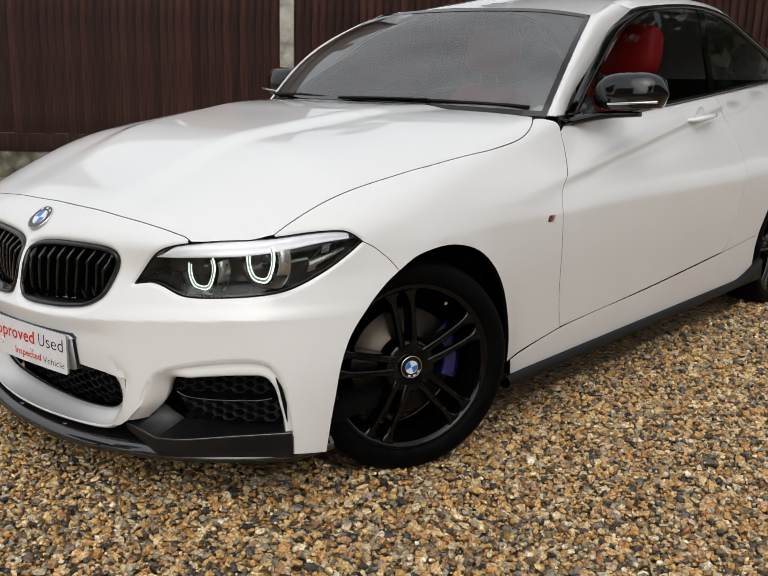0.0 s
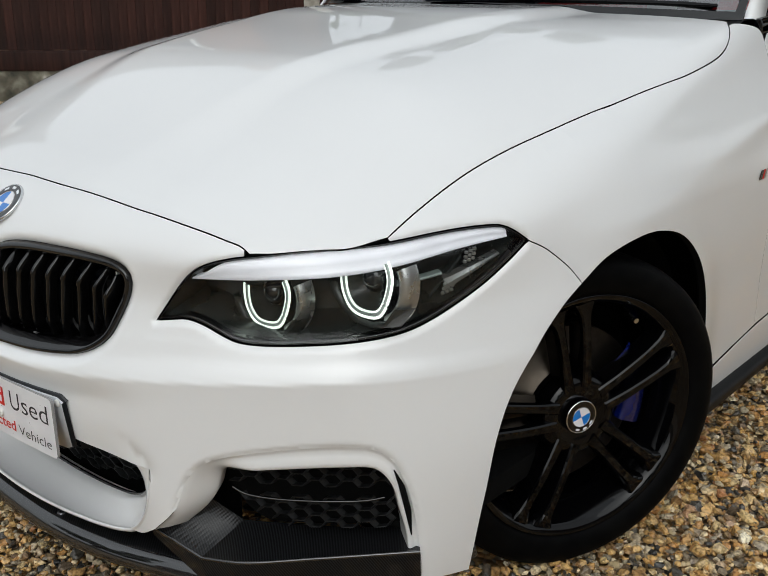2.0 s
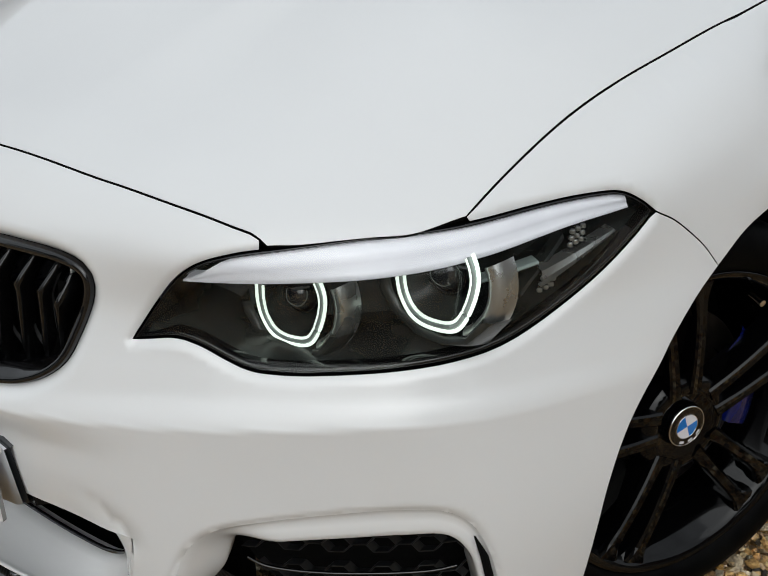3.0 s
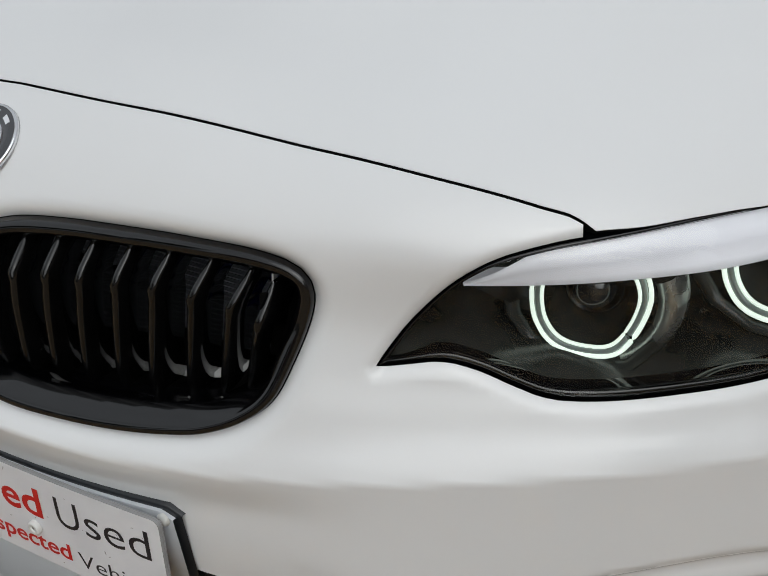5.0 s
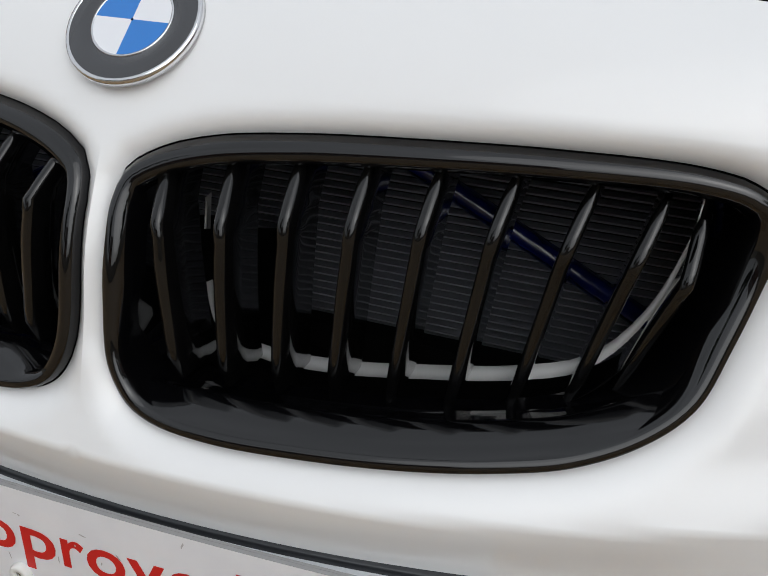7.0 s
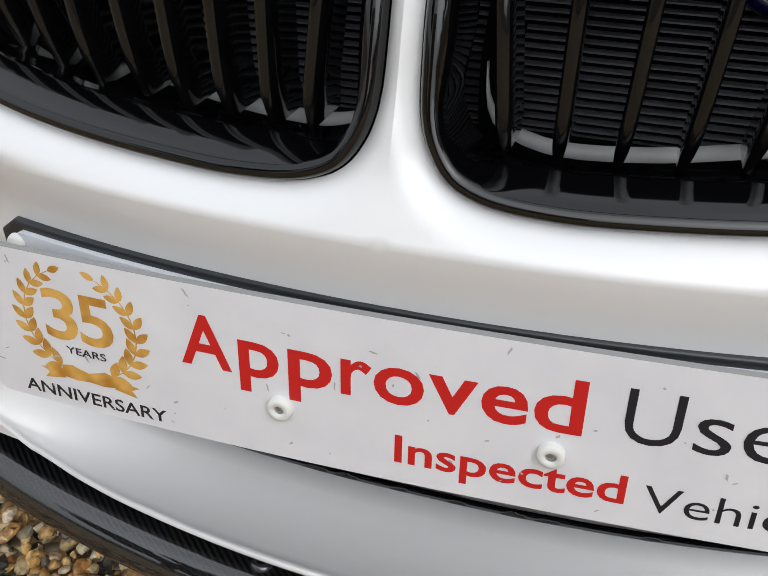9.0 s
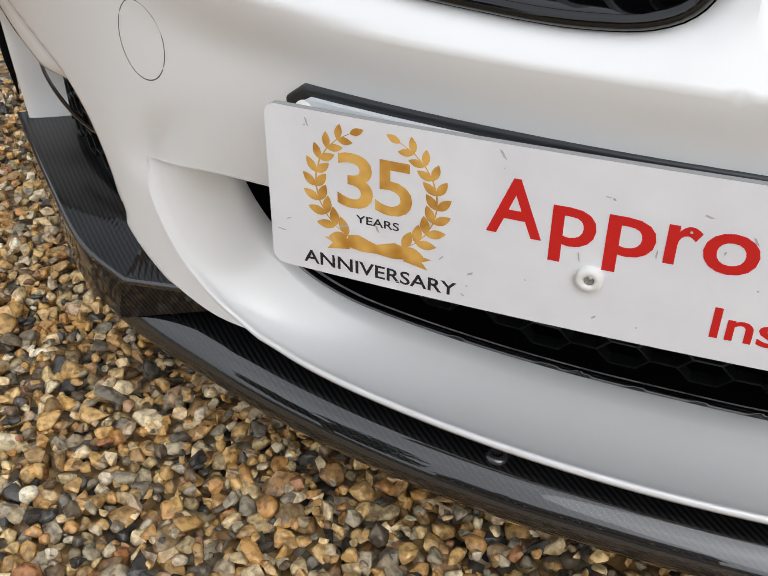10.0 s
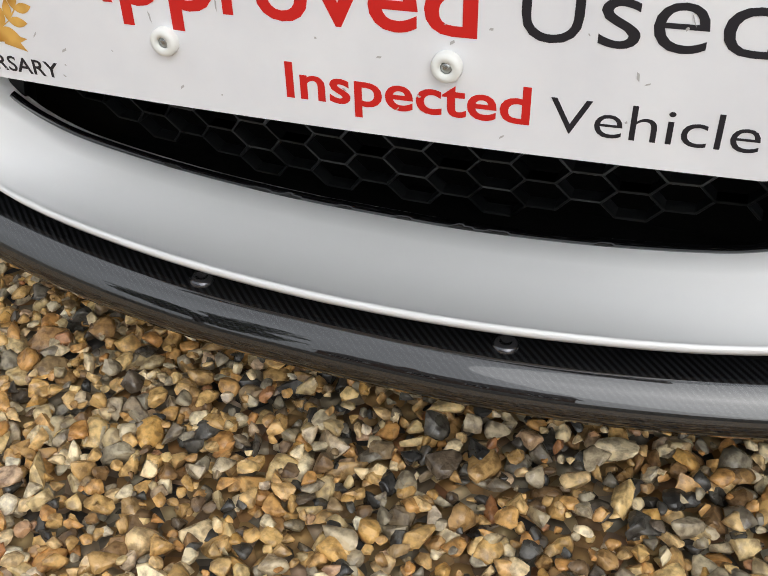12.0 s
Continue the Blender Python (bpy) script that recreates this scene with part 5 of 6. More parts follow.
wheel(.742, 3.80, 1, 0)
wheel(-.742, 3.80, -1, 0)

# ---- cabin: glass, pillars, roof, mirrors, wipers, seats ----
W_BASE = curve_pts([(-.715, 1.585, 1.018), (-.60, 1.51, 1.022), (-.35, 1.43, 1.030), (0, 1.395, 1.034), (.35, 1.43, 1.030), (.60, 1.51, 1.022), (.715, 1.585, 1.018)], .05)
W_TOP = curve_pts([(-.585, 2.085, 1.392), (-.45, 2.02, 1.412), (-.2, 1.985, 1.424), (0, 1.98, 1.426), (.2, 1.985, 1.424), (.45, 2.02, 1.412), (.585, 2.085, 1.392)], .05)
NB = 41
wb, wt = resample(W_BASE, NB), resample(W_TOP, NB)
side_bow = np.stack([wb[:, 0] * .036, 0 * wb[:, 0], 0 * wb[:, 0]], 1)
bulge = lambda f: (np.array([0, -.03, .03]) + side_bow) * math.sin(math.pi * f)
rows_ = [wb * (1 - f) + wt * f + bulge(f) for f in np.linspace(0, 1, 14)]
windscreen = part("windscreen", loft("windscreen", rows_, WINDOW, False, True), car, "raked clear windscreen")
windscreen.visible_shadow = False
def frame_strip(a, b, mat, name, parent, lift=.003):
    n = len(a)
    return part(name, loft(name, [a + [0, -lift, lift], b + [0, -lift, lift]], mat, False, True), parent)
for sgn, i0, i1 in ((-1, 0, 2), (1, NB - 1, NB - 3)):
    a = np.array([r[i0] for r in rows_])
    b = np.array([r[i0] * .45 + r[i0 + (1 if sgn < 0 else -1)] * .55 for r in rows_])
    frame_strip(a, b, BLACK, "glass_border", windscreen, .0015)
frame_strip(rows_[-1], rows_[-2] * .55 + rows_[-1] * .45, BLACK, "top_band", windscreen, .0015)
frame_strip(rows_[0], rows_[1] * .5 + rows_[0] * .5, BLACK, "base_band", windscreen, .0015)
for sign in (1, -1):
    inner_edge = np.array([r[NB - 1] for r in rows_])
    zz = inner_edge[:, 2]
    top_line = curve_pts([(.738, 1.650, 1.005), (.703, 1.78, 1.108), (.662, 1.985, 1.226), (.616, 2.172, 1.343), (.569, 2.44, 1.440)], .03)
    o_ = resample(top_line, 24)
    i_ = resample(np.vstack([inner_edge, [(.545, 2.28, 1.445)]]), 24)
    pil = [i_ + [0, .002, -.004], i_ + [.004, -.001, .004], i_ * .6 + o_ * .4 + [.010, -.006, .010], o_ + [.006, -.002, .002], o_ + [0, 0, -.012]]
    part("pillar", loft("pillar", pil, PAINT, False, True, sign), car, "white windscreen pillar")
    # window line of the side
    sill_l = curve_pts(BELT, .03)
    fr = curve_pts([(.744, 1.648, .992), (.662, 1.985, 1.226), (.616, 2.172, 1.343), (.569, 2.44, 1.440), (.552, 2.676, 1.473), (.537, 3.173, 1.509), (.547, 3.521, 1.486), (.579, 3.794, 1.404), (.611, 4.008, 1.324), (.66, 4.30, 1.19)], .03)
    a = fr
    inw = resample(curve_pts([(.730, 1.76, 1.005), (.665, 2.046, 1.191), (.607, 2.298, 1.335), (.572, 2.552, 1.424), (.556, 2.70, 1.452), (.545, 3.15, 1.485), (.555, 3.48, 1.462), (.590, 3.73, 1.380), (.622, 3.95, 1.300), (.665, 4.2, 1.18)], .03), len(fr))
    part("window_trim", loft("window_trim", [a + [.001, 0, 0], a * .5 + inw * .5 + [.010, 0, .0], inw + [.004, 0, 0], inw + [-.02, 0, 0]], BLACK, False, True, sign), car, "black window trim")
    by = np.array([p[0] for p in BELT])
    bz = np.array([p[1] for p in BELT])
    bl = curve_pts([(.751 - (p[0] - 1.64) * .031, p[0], p[1] + .002) for p in BELT], .04)
    part("belt_moulding", loft("belt_moulding", [bl + [.012, 0, -.004], bl + [.014, 0, .008], bl + [0, 0, .014], bl + [-.02, 0, .006]], BLACK, False, True, sign), car)
    gy = np.linspace(1.70, 4.25, 40)
    gtop = np.interp(gy, inw[:, 1], inw[:, 2])
    gbot = np.interp(gy, [p[0] for p in BELT] + [4.3], [p[1] for p in BELT] + [1.17])
    gx = lambda z: .744 - (z - .99) * .40
    rows2 = [np.stack([gx(gbot + (np.maximum(gtop, gbot + .004) - gbot) * f) - .006, gy, gbot + (np.maximum(gtop, gbot + .004) - gbot) * f], 1) for f in np.linspace(0, 1, 8)]
    sail = np.array([(1.655, .998), (1.92, 1.012), (1.905, 1.095), (1.80, 1.085)])
    sx_ = gx(sail[:, 1])
    ring_s = [np.stack([sx_ + d, sail[:, 0], sail[:, 1]], 1) for d in (-.004, .001)]
    part("sail_panel", mesh_of("sail_panel", np.vstack(ring_s) * [sign, 1, 1], [(4, 5, 6, 7)] + [(i, (i + 1) % 4, 4 + (i + 1) % 4, 4 + i) for i in range(4)], BLACK, False), car)
    for nm, s0, s1, mm in (("side_window", 0, 23, SIDEGLASS), ("quarter_window", 23, 40, REARGLASS)):
        g_ = part(nm, loft(nm, [r[s0:s1 + 1] for r in rows2], mm, False, True, sign), car, "dark tinted glass")
        g_.visible_shadow = False
    bp0, bp1 = np.array([(.703, 3.03, 1.10), (.549, 3.165, 1.487)]), np.array([(.700, 3.09, 1.105), (.548, 3.235, 1.49)])
    part("door_pillar", loft("door_pillar", [bp0 + [.004, 0, 0], bp1 + [.004, 0, 0], bp1 + [-.03, 0, 0]], BLACK, False, False, sign), car)
    # roof side from the trim up
    rs = resample(fr, 30)
    rs = rs[8:]
    ro = np.stack([rs[:, 0] * .86, rs[:, 1], rs[:, 2] + .032], 1)
    part("roof_rail", loft("roof_rail", [rs + [.003, 0, -.002], rs * .6 + ro * .4 + [.004, 0, .010], ro], PAINT, False, True, sign), car)
# roof skin
rr = [np.stack([np.linspace(-1, 1, 21) * hx_, np.full(21, y_) - .0 + .10 * (np.linspace(-1, 1, 21) ** 2) * (1 if y_ < 2.2 else 0), z_ - .045 * np.abs(np.linspace(-1, 1, 21)) ** 2.2], 1)
      for y_, hx_, z_ in ((1.985, .575, 1.430), (2.08, .560, 1.448), (2.4, .52, 1.505), (2.8, .485, 1.545), (3.2, .475, 1.555), (3.6, .475, 1.535), (3.95, .50, 1.46), (4.25, .55, 1.33), (4.5, .58, 1.16))]
part("roof", loft("roof", rr, PAINT, False, True), car, "white roof")
# tail: boot lid and rear bumper in one sweep
tail = [np.stack([np.linspace(-1, 1, 21) * hx_, y_ - .10 * np.abs(np.linspace(-1, 1, 21)) ** 3, z_ - .03 * np.abs(np.linspace(-1, 1, 21)) ** 3], 1)
        for y_, hx_, z_ in ((4.30, .60, 1.175), (4.50, .66, 1.150), (4.66, .72, 1.125), (4.71, .74, 1.09), (4.72, .77, .90), (4.74, .80, .70), (4.74, .81, .52), (4.70, .80, .36), (4.60, .78, .27))]
part("boot_lid", loft("boot_lid", tail, PAINT, False, True), car, "white boot lid and rear bumper")
part("parcel_floor", box("parcel_floor", (1.3, 2.6, .04), CABIN, .01, (0, 3.1, .55)), car)
part("rear_wall", box("rear_wall", (1.3, .05, .75), CABIN, .02, (0, 4.2, .80)), car)

# mirrors: cap, glass housing, arm, light strip
def mirror(sign):
    n = 28
    rings = []
    for f in np.linspace(0, 1, 13):
        # along the mirror from the car outwards
        x = .760 + f * .262
        hz = .068 * (1 - abs(2 * f - 1) ** 3.2) ** .5 + .004
        hy = .085 * (1 - abs(2 * f - .95) ** 3.0 * .95) ** .5 + .004 if abs(2 * f - .95) < 1 else .006
        t = np.linspace(0, 2 * math.pi, n, endpoint=False)
        sq = lambda v: np.sign(v) * np.abs(v) ** .75
        rings.append(np.stack([np.full(n, x), 1.855 - .02 * f + sq(np.cos(t)) * hy * .8 + .05 * f * f, 1.094 + .012 * f + np.where(np.sin(t) > 0, sq(np.sin(t)) * hz * 1.08, np.maximum(sq(np.sin(t)) * hz, -.050))], 1))
    m = part("door_mirror", loft("door_mirror", rings, BLACK, True, True, sign), car, "gloss black door mirror with chrome light strip")
    for k, end in ((0, rings[0]), (1, rings[-1])):
        part("mirror_end", mesh_of("mirror_end", end * [sign, 1, 1], [tuple(range(n)) if (k == 1) == (sign > 0) else tuple(range(n))[::-1]], BLACK, True), m)
    part("mirror_strip", tube("mirror_strip", [(sign * (.845 + f * .17), 1.780 - .02 * f + .055 * f * f, 1.066 + .012 * f) for f in np.linspace(0, 1, 9)], .0045, CHROME, sides=8), m, "silver indicator strip")
    part("mirror_arm", tube("mirror_arm", [(sign * .745, 1.69, 1.000), (sign * .80, 1.78, 1.022), (sign * .84, 1.84, 1.030), (sign * .94, 1.85, 1.034)], [.020, .020, .019, .012], BLACK, sides=12, flat=.8), m)
    part("mirror_foot", box("mirror_foot", (.02, .17, .05), BLACK, .008, (sign * .742, 1.70, 1.005), Euler((radians(4), 0, 0)).to_matrix()), m)


mirror(1)
mirror(-1)
# wipers along the base of the glass
for x0, x1, y0, y1 in ((-.62, -.02, 1.545, 1.42), (-.10, .66, 1.405, 1.545)):
    w_ = part("wiper", tube("wiper", [(x0 + (x1 - x0) * f, y0 + (y1 - y0) * f - .05 * math.sin(math.pi * f) * (1 if x1 > 0 else .8) + .02, 1.052 + .010 * math.sin(math.pi * f)) for f in np.linspace(0, 1, 12)], [.006] + [.009] * 10 + [.006], MATT, sides=8, flat=.7), car, "black wiper blade")
    part("wiper_arm", tube("wiper_arm", [(x0 + (x1 - x0) * f, y0 + (y1 - y0) * f - .05 * math.sin(math.pi * f) - .002 * (1 - f), 1.061 + .006 * math.sin(math.pi * f)) for f in np.linspace(0, .55, 7)], [.012, .011, .010, .009, .008, .007, .005], MATT, sides=8, flat=.6), w_)
part("scuttle", loft("scuttle", [np.array([(x, 1.30 + .15 * (x / .7) ** 2, .985) for x in np.linspace(-.72, .72, 15)]), np.array([(x, 1.385 + .20 * (x / .72) ** 2, 1.018) for x in np.linspace(-.72, .72, 15)]), np.array([(x, 1.46 + .20 * (x / .72) ** 2, 1.020) for x in np.linspace(-.72, .72, 15)])], MATT, False, True), car)

# dash, wheel, seats
dash = [np.array([(x, y - .0 + .10 * (x / .7) ** 2, z) for x in np.linspace(-.68, .68, 15)]) for y, z in ((1.47, 1.0), (1.60, 1.03), (1.75, 1.035), (1.90, 1.00), (1.95, .90), (1.93, .75))]
part("dashboard", loft("dashboard", dash, CABIN, False, True), car, "dark grey dashboard")
part("binnacle", box("binnacle", (.34, .20, .07), CABIN, .03, (-.37, 1.86, 1.045), None, 4), car)
part("steering_wheel", tube("steering_wheel", [(-.37 + .18 * math.cos(t), 2.06 + .07 * math.sin(t), .965 + .165 * math.sin(t)) for t in np.arange(28) * 2 * math.pi / 28], .015, CABIN, True, 10), car, "dark steering wheel")
part("mirror_pod", box("mirror_pod", (.10, .10, .055), CABIN, .02, (0, 2.07, 1.365), Euler((radians(40), 0, 0)).to_matrix(), 3), car)


def seat(x):
    def pillow(name, size, at, tilt, parent, p=.5):
        bm = bmesh.new()
        bmesh.ops.create_cube(bm, size=1)
        bmesh.ops.subdivide_edges(bm, edges=bm.edges[:], cuts=7, use_grid_fill=True)
        for v in bm.verts:
            c = v.co * 2
            k = (abs(c.x) ** 4 + abs(c.y) ** 4 + abs(c.z) ** 4) ** .25
            v.co = Vector((c.x * size[0], c.y * size[1], c.z * size[2])) * (.5 / max(k, .3))
        bmesh.ops.transform(bm, matrix=Matrix.Translation(at) @ Matrix.Rotation(radians(tilt), 4, "X"), verts=bm.verts)
        return part(name, from_bm(name, bm, REDSEAT, True, 80), parent)
    s = pillow("seat", (.48, .15, .58), (x, 2.76, .84), -16, car)
    tagged(s, "red leather front seat")
    pillow("headrest", (.30, .13, .24), (x, 2.84, 1.285), -8, s)
    pillow("seat_cushion", (.50, .52, .18), (x, 2.42, .60), 6, s)
    for dx in (-.17, .17):
        pillow("bolster", (.12, .18, .44), (x + dx * 1.12, 2.73, .80), -16, s)
    for dx in (-.05, .05):
        part("headrest_post", tube("headrest_post", [(x + dx, 2.80, 1.12), (x + dx, 2.83, 1.22)], .006, CHROME, sides=8), s)


seat(.38)
seat(-.38)

# ---- ground: one sheet to the horizon, pebbles on it where the camera comes near ----
gm = bpy.data.meshes.new("ground")
gm.from_pydata([(-400, -400, -.020), (400, -400, -.020), (400, 400, -.020), (-400, 400, -.020)], [], [(0, 1, 2, 3)])
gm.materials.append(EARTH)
tagged(new("ground", gm), "ground under brown flint gravel", "ground", kind="structure")


def pebbles():
    rng = np.random.default_rng(7)
    t = (1 + 5 ** .5) / 2
    ico = np.array([(-1, t, 0), (1, t, 0), (-1, -t, 0), (1, -t, 0), (0, -1, t), (0, 1, t), (0, -1, -t), (0, 1, -t), (t, 0, -1), (t, 0, 1), (-t, 0, -1), (-t, 0, 1)], float)
    ico /= np.linalg.norm(ico[0])
    tri = [(0, 11, 5), (0, 5, 1), (0, 1, 7), (0, 7, 10), (0, 10, 11), (1, 5, 9), (5, 11, 4), (11, 10, 2), (10, 7, 6), (7, 1, 8), (3, 9, 4), (3, 4, 2), (3, 2, 6), (3, 6, 8), (3, 8, 9), (4, 9, 5), (2, 4, 11), (6, 2, 10), (8, 6, 7), (9, 8, 1)]
    v2, f2, cache = [tuple(p) for p in ico], [], {}

    def half_way(a, b):
        k = (min(a, b), max(a, b))
        if k not in cache:
            p = (np.array(v2[a]) + np.array(v2[b])) / 2
            v2.append(tuple(p / np.linalg.norm(p)))
            cache[k] = len(v2) - 1
        return cache[k]
    for a, b, c in tri:
        x, y, z = half_way(a, b), half_way(b, c), half_way(c, a)
        f2 += [(a, x, z), (b, y, x), (c, z, y), (x, y, z)]
    kinds = {"far": (ico, np.array(tri)), "near": (np.array(v2), np.array(f2))}
    shapes = {}
    for name, (v, f) in kinds.items():
        forms = []
        for k in range(14):
            # flints: a ball cut by a few planes, so that some sides are flat and edges are blunt
            w = v * (1 + .10 * rng.standard_normal((len(v), 1)))
            for _ in range(9):
                n = rng.standard_normal(3)
                n /= np.linalg.norm(n)
                d = w @ n - (.38 + .34 * rng.random())
                w = w - np.maximum(d, 0)[:, None] * n
            forms.append(w)
        shapes[name] = (forms, f)
    verts, faces, base = [], [], 0

    def lay(x0, x1, y0, y1, gap, name, keep=None, stone=None):
        nonlocal base
        gx, gy = np.meshgrid(np.arange(x0, x1, gap), np.arange(y0, y1, gap))
        n = gx.size
        x = gx.ravel() + rng.uniform(-.5, .5, n) * gap
        y = gy.ravel() + rng.uniform(-.5, .5, n) * gap
        if keep is not None:
            ok = keep(x, y)
            x, y = x[ok], y[ok]
            n = len(x)
        forms, f = shapes[name]
        size = (stone or gap) * np.clip(np.exp(rng.normal(-.36, .36, n)), .34, 1.45)
        for k in range(len(forms)):
            pick = np.arange(n) % len(forms) == k
            m = int(pick.sum())
            if not m:
                continue
            a, b = rng.uniform(0, 2 * math.pi, m), rng.normal(0, .35, m)
            s = size[pick][:, None] * np.stack([rng.uniform(.8, 1.45, m), rng.uniform(.65, 1.0, m), rng.uniform(.42, .8, m)], 1)
            w = forms[k][None] * s[:, None]
            ca, sa, cb, sb = np.cos(a)[:, None], np.sin(a)[:, None], np.cos(b)[:, None], np.sin(b)[:, None]
            X, Y, Z = w[..., 0], w[..., 1], w[..., 2]
            X, Z = X * cb - Z * sb, X * sb + Z * cb
            X, Y = X * ca - Y * sa, X * sa + Y * ca
            mound = .004 * np.sin(x[pick] * 5.1 + 1.0) * np.sin(y[pick] * 6.3)
            zc = rng.uniform(-.013, .004, m) + mound
            p = np.stack([X + x[pick][:, None], Y + y[pick][:, None], Z + zc[:, None]], -1)
            verts.append(p.reshape(-1, 3))
            nv = forms[k].shape[0]
            faces.append((f[None] + (base + np.arange(m) * nv)[:, None, None]).reshape(-1, 3))
            base += m * nv
    under = lambda x, y: ~((np.abs(x) < .72) & (y > .62))
    lay(-1.0, .55, -.42, .45, .0116, "near", under, .0136)
    lay(-1.35, -.2, .45, 1.3, .015, "far", under)
    lay(-1.3, -1.0, -.4, .45, .015, "far", under)
    lay(.55, 1.35, -.62, .95, .0140, "far", under, .0165)
    lay(-.4, .55, -.75, -.42, .0140, "far", None, .0165)
    lay(1.35, 2.0, -.45, 1.3, .0140, "far", None, .0168)
    lay(.62, 1.35, .95, 2.3, .0140, "far", under, .0168)
    lay(1.35, 1.75, 1.3, 2.3, .0145, "far", None, .0172)
    lay(.62, 1.6, 2.3, 4.0, .0160, "far", under, .0188)
    v, f = np.vstack(verts), np.vstack(faces)
    faces_near = np.vstack(faces[:14])
    me = bpy.data.meshes.new("gravel")
    me.vertices.add(len(v))
    me.vertices.foreach_set("co", v.ravel())
    me.loops.add(f.size)
    me.loops.foreach_set("vertex_index", f.ravel().astype(np.int32))
    me.polygons.add(len(f))
    me.polygons.foreach_set("loop_start", np.arange(0, f.size, 3, dtype=np.int32))
    me.polygons.foreach_set("use_smooth", (np.arange(len(f)) < len(faces_near)) & (np.arange(len(f)) // 4 % 9 < 6))
    me.update(calc_edges=True)
    me.materials.append(GRAVEL)
    return tagged(new("gravel", me), "wet brown, tan and grey flint gravel", "gravel", kind="stuff")


pebbles()

# ---- fence behind the car ----
ALONG, FACE = Vector((.756, .655, 0)).normalized(), Vector((.655, -.756, 0)).normalized()
START = Vector((-7.4, 3.65, 0))
fence = tagged(new("fence"), "dark brown stained timber fence on concrete gravel boards", "fence", kind="structure")
turn = Matrix((ALONG, -FACE, Vector((0, 0, 1)))).transposed().to_4x4()
fence.matrix_basis = Matrix.Translation(START) @ turn
# one feather-edge board: thick at one side, thin at the other
bm = bmesh.new()
prof = [(-.045, 0, 0), (.050, 0, 0), (.050, -.003, 0), (-.040, -.030, 0), (-.045, -.027, 0)]
lo = [bm.verts.new((x, y, .47)) for x, y, _ in prof]
hi = [bm.verts.new((x, y, 2.25)) for x, y, _ in prof]
bm.faces.new(lo)
bm.faces.new(hi[::-1])
for i in range(5):
    bm.faces.new((lo[i], hi[i], hi[(i + 1) % 5], lo[(i + 1) % 5]))
bmesh.ops.recalc_face_normals(bm, faces=bm.faces)
bmesh.ops.bevel(bm, geom=[e for e in bm.edges if abs(e.verts[0].co.z - e.verts[1].co.z) > 1], offset=.0015, segments=1, affect="EDGES")
board_mesh = from_bm("board", bm, TIMBER, False)
rng = random.Random(3)
POSTS = [3.145 + 3.7 * k for k in range(-2, 4)]
for i in range(-48, 176):
    s = i * .085 + .05
    if min(abs(s - p) for p in POSTS) < .045:
        continue
    b_ = part("board", board_mesh, fence)
    b_.location = (s, rng.uniform(-.003, .003), rng.uniform(-.006, .006))
    b_.rotation_euler = (0, rng.uniform(-.004, .004), rng.uniform(-.03, .03))
post_mesh = box("post", (.150, .13, 2.5), CONCRETE, .012, (0, 0, 1.22), None, 2)
for p in POSTS:
    q = part("post", post_mesh, fence, "grey concrete post")
    q.location = (p, -.01, 0)
base_mesh = box("gravel_board", (3.56, .05, .30), MOSSY, .008, (0, 0, .125))
rail_mesh = box("bottom_rail", (3.56, .06, .19), TIMBER, .006, (0, -.012, .372))
for p in POSTS[:-1]:
    q = part("gravel_board", base_mesh, fence, "mossy concrete gravel board")
    q.location = (p + 1.85, 0, 0)
    q = part("bottom_rail", rail_mesh, fence, "dark timber kick board")
    q.location = (p + 1.85, .0, 0)

# ---- unseen walls added to close the yard behind the camera and darken low reflections ----
def unseen_wall(name, a, b, height, mat, label):
    d = Vector(b) - Vector(a)
    w = tagged(new(name, box(name, (d.length, .25, height), mat, .01, (0, 0, height / 2 - .05))), label, "wall", kind="structure")
    w.matrix_basis = Matrix.Translation((Vector(a) + Vector(b)) / 2) @ Matrix.Rotation(math.atan2(d.y, d.x), 4, "Z")


unseen_wall("wall_south", (-9, -9.5, 0), (11, -9.5, 0), 1.1, CONCRETE, "plain grey wall added out of view")
unseen_wall("wall_east", (10.5, -9.5, 0), (10.5, 12, 0), 1.8, CONCRETE, "plain grey wall added out of view")
unseen_wall("wall_west", (-9, -9.5, 0), (-10.0, 2.0, 0), 1.1, CONCRETE, "plain grey wall added out of view")

# ---- what stands beyond the yard and mirrors in the paint and the glass: houses and trees ----
BRICK = material("weathered_brick", (.22, .11, .07), .85)
varied(BRICK, noise_tex(BRICK, 3, 8), (.3, (.14, .07, .045)), (.7, (.26, .14, .09)))
ROOFTILE = material("dark_roof_tile", (.07, .05, .045), .7)
varied(ROOFTILE, noise_tex(ROOFTILE, 4, 8), (.3, (.045, .035, .03)), (.7, (.10, .07, .055)))
PANE = material("dark_window_pane", (.02, .022, .025), .05)
WHITEFRAME = material("white_window_frame", (.74, .74, .72), .4)
BARK = material("grey_bark", (.08, .06, .045), .9)
bumped(BARK, noise_tex(BARK, 20, 6), .7, .02)
LEAF = material("dark_green_leaves", (.05, .08, .03), .55)
lg = node(LEAF, "NewGeometry")
varied(LEAF, lg.outputs["Random Per Island"], (.0, (.022, .040, .014)), (.6, (.050, .085, .028)), (1.0, (.095, .13, .045)))


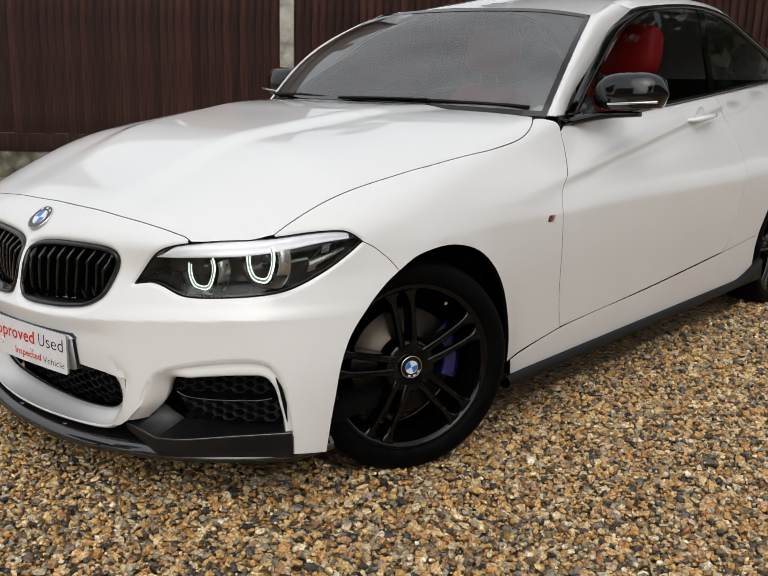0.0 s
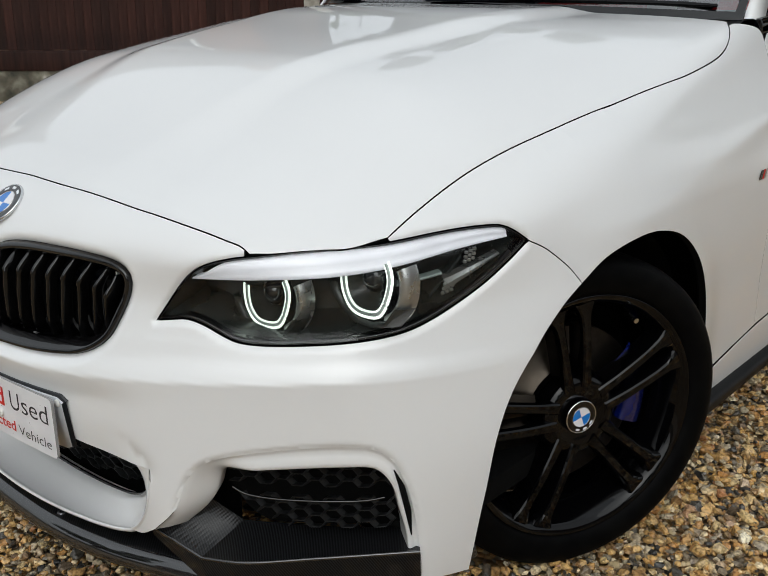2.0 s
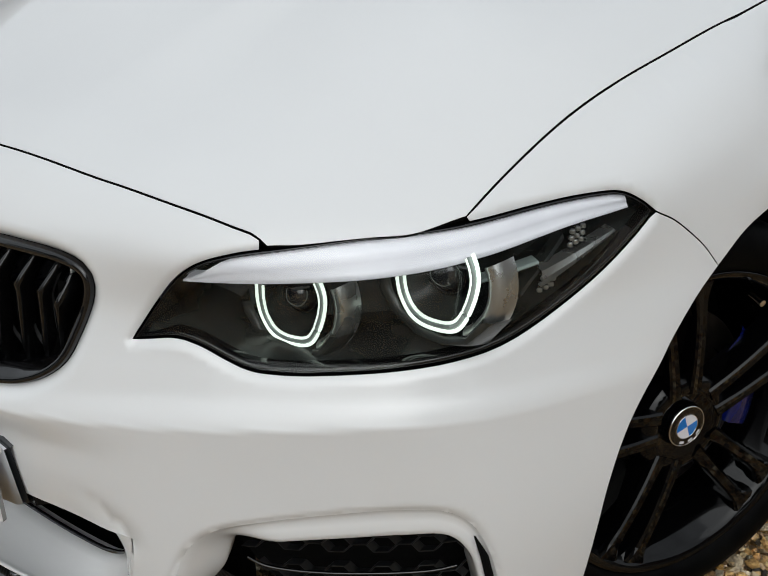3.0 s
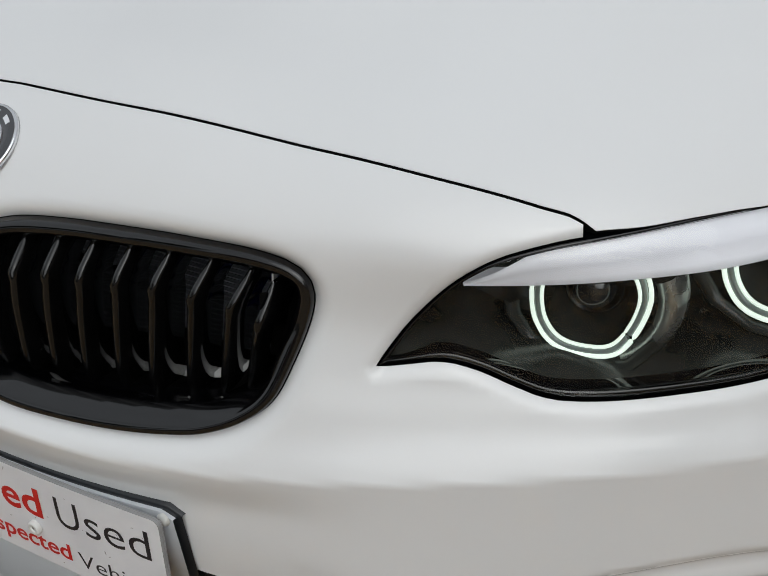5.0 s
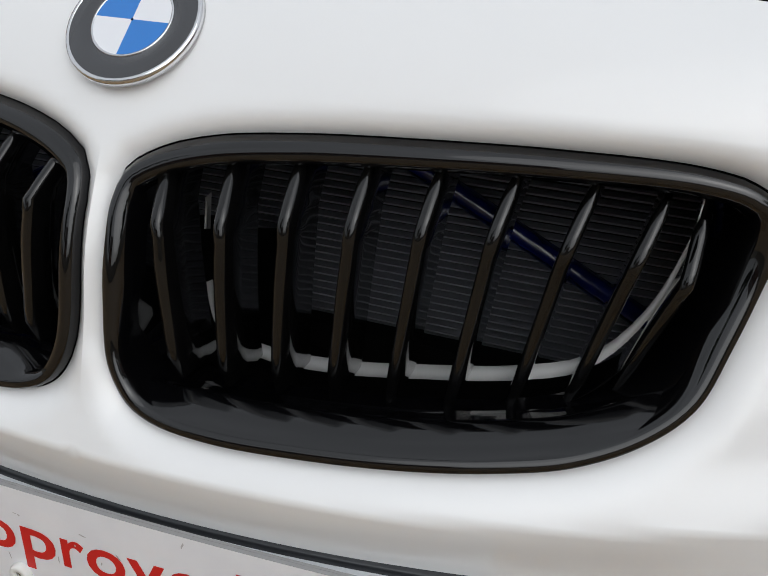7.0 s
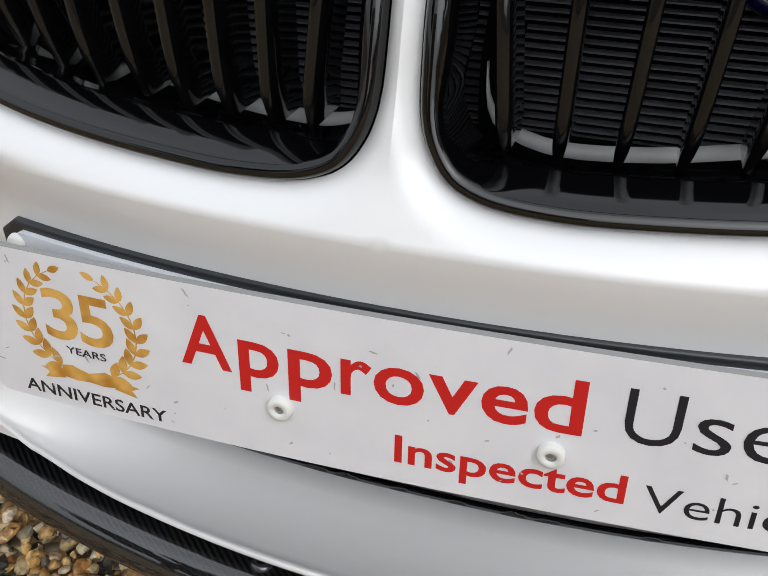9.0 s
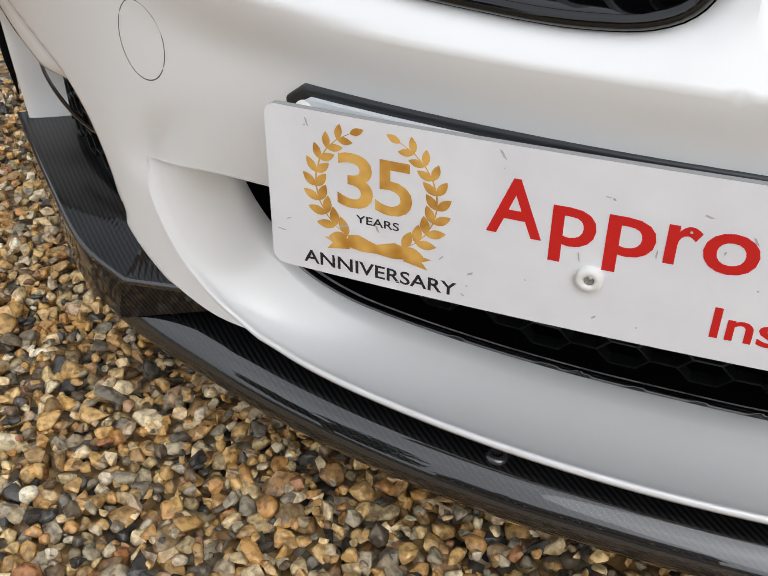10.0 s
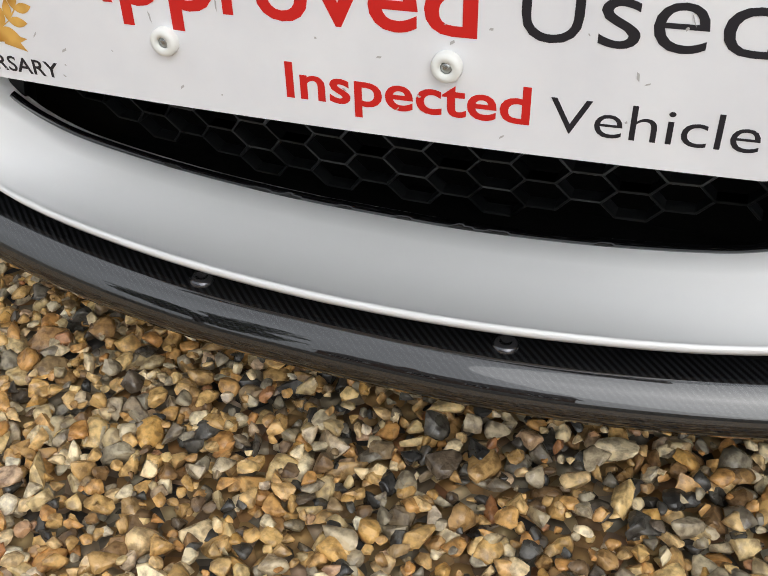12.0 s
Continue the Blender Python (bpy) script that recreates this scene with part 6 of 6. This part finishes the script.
def house(at, turn_, length, depth, eaves, ridge):
    h = thing("house", "brick house with dark tiled roof beyond the yard", "house", "houses round the yard")
    h.matrix_basis = Matrix.Translation(at) @ Matrix.Rotation(turn_, 4, "Z")
    l, d = length / 2, depth / 2
    v = [(-l, -d, 0), (l, -d, 0), (l, d, 0), (-l, d, 0), (-l, -d, eaves), (l, -d, eaves), (l, d, eaves), (-l, d, eaves), (-l, 0, ridge), (l, 0, ridge)]
    part("wall", mesh_of("wall", v, [(0, 1, 5, 4), (1, 2, 6, 9, 5), (2, 3, 7, 6), (3, 0, 4, 8, 7)], BRICK, False), h)
    for k in (-1, 1):
        o = .4
        slope = (ridge - eaves) / d
        a = [(-l - .2, k * (d + o), eaves - o * slope), (l + .2, k * (d + o), eaves - o * slope), (l + .2, 0, ridge + .04), (-l - .2, 0, ridge + .04)]
        w_ = a + [(x, y, z + .14) for x, y, z in a]
        part("roof", mesh_of("roof", w_, [(3, 2, 1, 0), (4, 5, 6, 7), (0, 1, 5, 4), (1, 2, 6, 5), (2, 3, 7, 6), (3, 0, 4, 7)], ROOFTILE, False), h)
    part("chimney", box("chimney", (.8, .6, 1.7), BRICK, .03, (l * .55, .3, ridge + .3)), h)
    for k in range(4):
        for z in (1.5, 3.9):
            x = -l + length * (k + .5) / 4
            f_ = part("window", box("window", (1.3, .12, 1.15), WHITEFRAME, .02, (x, -d, z)), h)
            for dx in (-.30, .30):
                part("pane", box("pane", (.52, .04, .98), PANE, .004, (x + dx, -d - .05, z)), f_)


def tree(at, height, spread, seed):
    rng = np.random.default_rng(seed)
    t = thing("tree", "leafy green tree beyond the yard", "tree", "trees round the yard")
    t.location = at
    part("trunk", tube("trunk", [(0, 0, -.1), (.05, .02, height * .2), (-.04, .06, height * .45), (.05, 0, height * .8)], [.24, .19, .14, .05], BARK, sides=12), t)
    tips = []
    for k in range(11):
        a, z0 = k * 2.4 + rng.uniform(-.3, .3), height * rng.uniform(.22, .6)
        r = spread * rng.uniform(.55, .95)
        z1 = min(z0 + r * rng.uniform(.5, 1.0), height * .93)
        p = [(0, 0, z0), (math.cos(a) * r * .5, math.sin(a) * r * .5, z0 + (z1 - z0) * .6), (math.cos(a) * r, math.sin(a) * r, z1)]
        part("limb", tube("limb", p, [.09, .06, .025], BARK, sides=8), t)
        tips += [np.array(p[1]), np.array(p[2])]
    tips.append(np.array((0, 0, height * .92)))
    n = 6000
    c = np.array(tips)[rng.integers(0, len(tips), n)]
    off = rng.standard_normal((n, 3))
    off *= (spread * .30 * rng.random(n) ** .45 / np.linalg.norm(off, axis=1))[:, None]
    c = c + off
    a, b = rng.standard_normal((n, 3)), rng.standard_normal((n, 3))
    a /= np.linalg.norm(a, axis=1)[:, None]
    b = np.cross(a, b)
    b /= np.linalg.norm(b, axis=1)[:, None]
    size = rng.uniform(.11, .24, n)[:, None]
    v = np.stack([c - a * size, c + b * size * .5, c + a * size, c - b * size * .5], 1).reshape(-1, 3)
    f = np.arange(4 * n).reshape(-1, 4)
    part("crown", mesh_of("crown", v, f, LEAF, False), t)


OUT = -FACE
house(START + ALONG * -4.2 + OUT * 6.6, math.atan2(ALONG.y, ALONG.x), 12.0, 7.5, 5.3, 8.6)
house(Vector((16.5, 2.0, 0)), radians(-90), 11.0, 7.5, 5.0, 7.8)
house(Vector((-3.0, -27.0, 0)), radians(180), 12.0, 7.5, 5.0, 7.8)
for s_, d_, h_, r_, k_ in ((3.9, 5.5, 8.4, 2.0, 1), (7.8, 5.5, 8.6, 2.4, 7), (11.5, 4.6, 9.6, 3.4, 2), (15.5, 4.8, 10.4, 3.8, 3), (19.5, 4.0, 9.4, 3.6, 4)):
    tree(START + ALONG * s_ + OUT * d_, h_, r_, k_)
tree(Vector((13.2, -7.0, 0)), 7.6, 3.0, 5)
tree(Vector((-8.5, -12.5, 0)), 8.0, 3.2, 6)
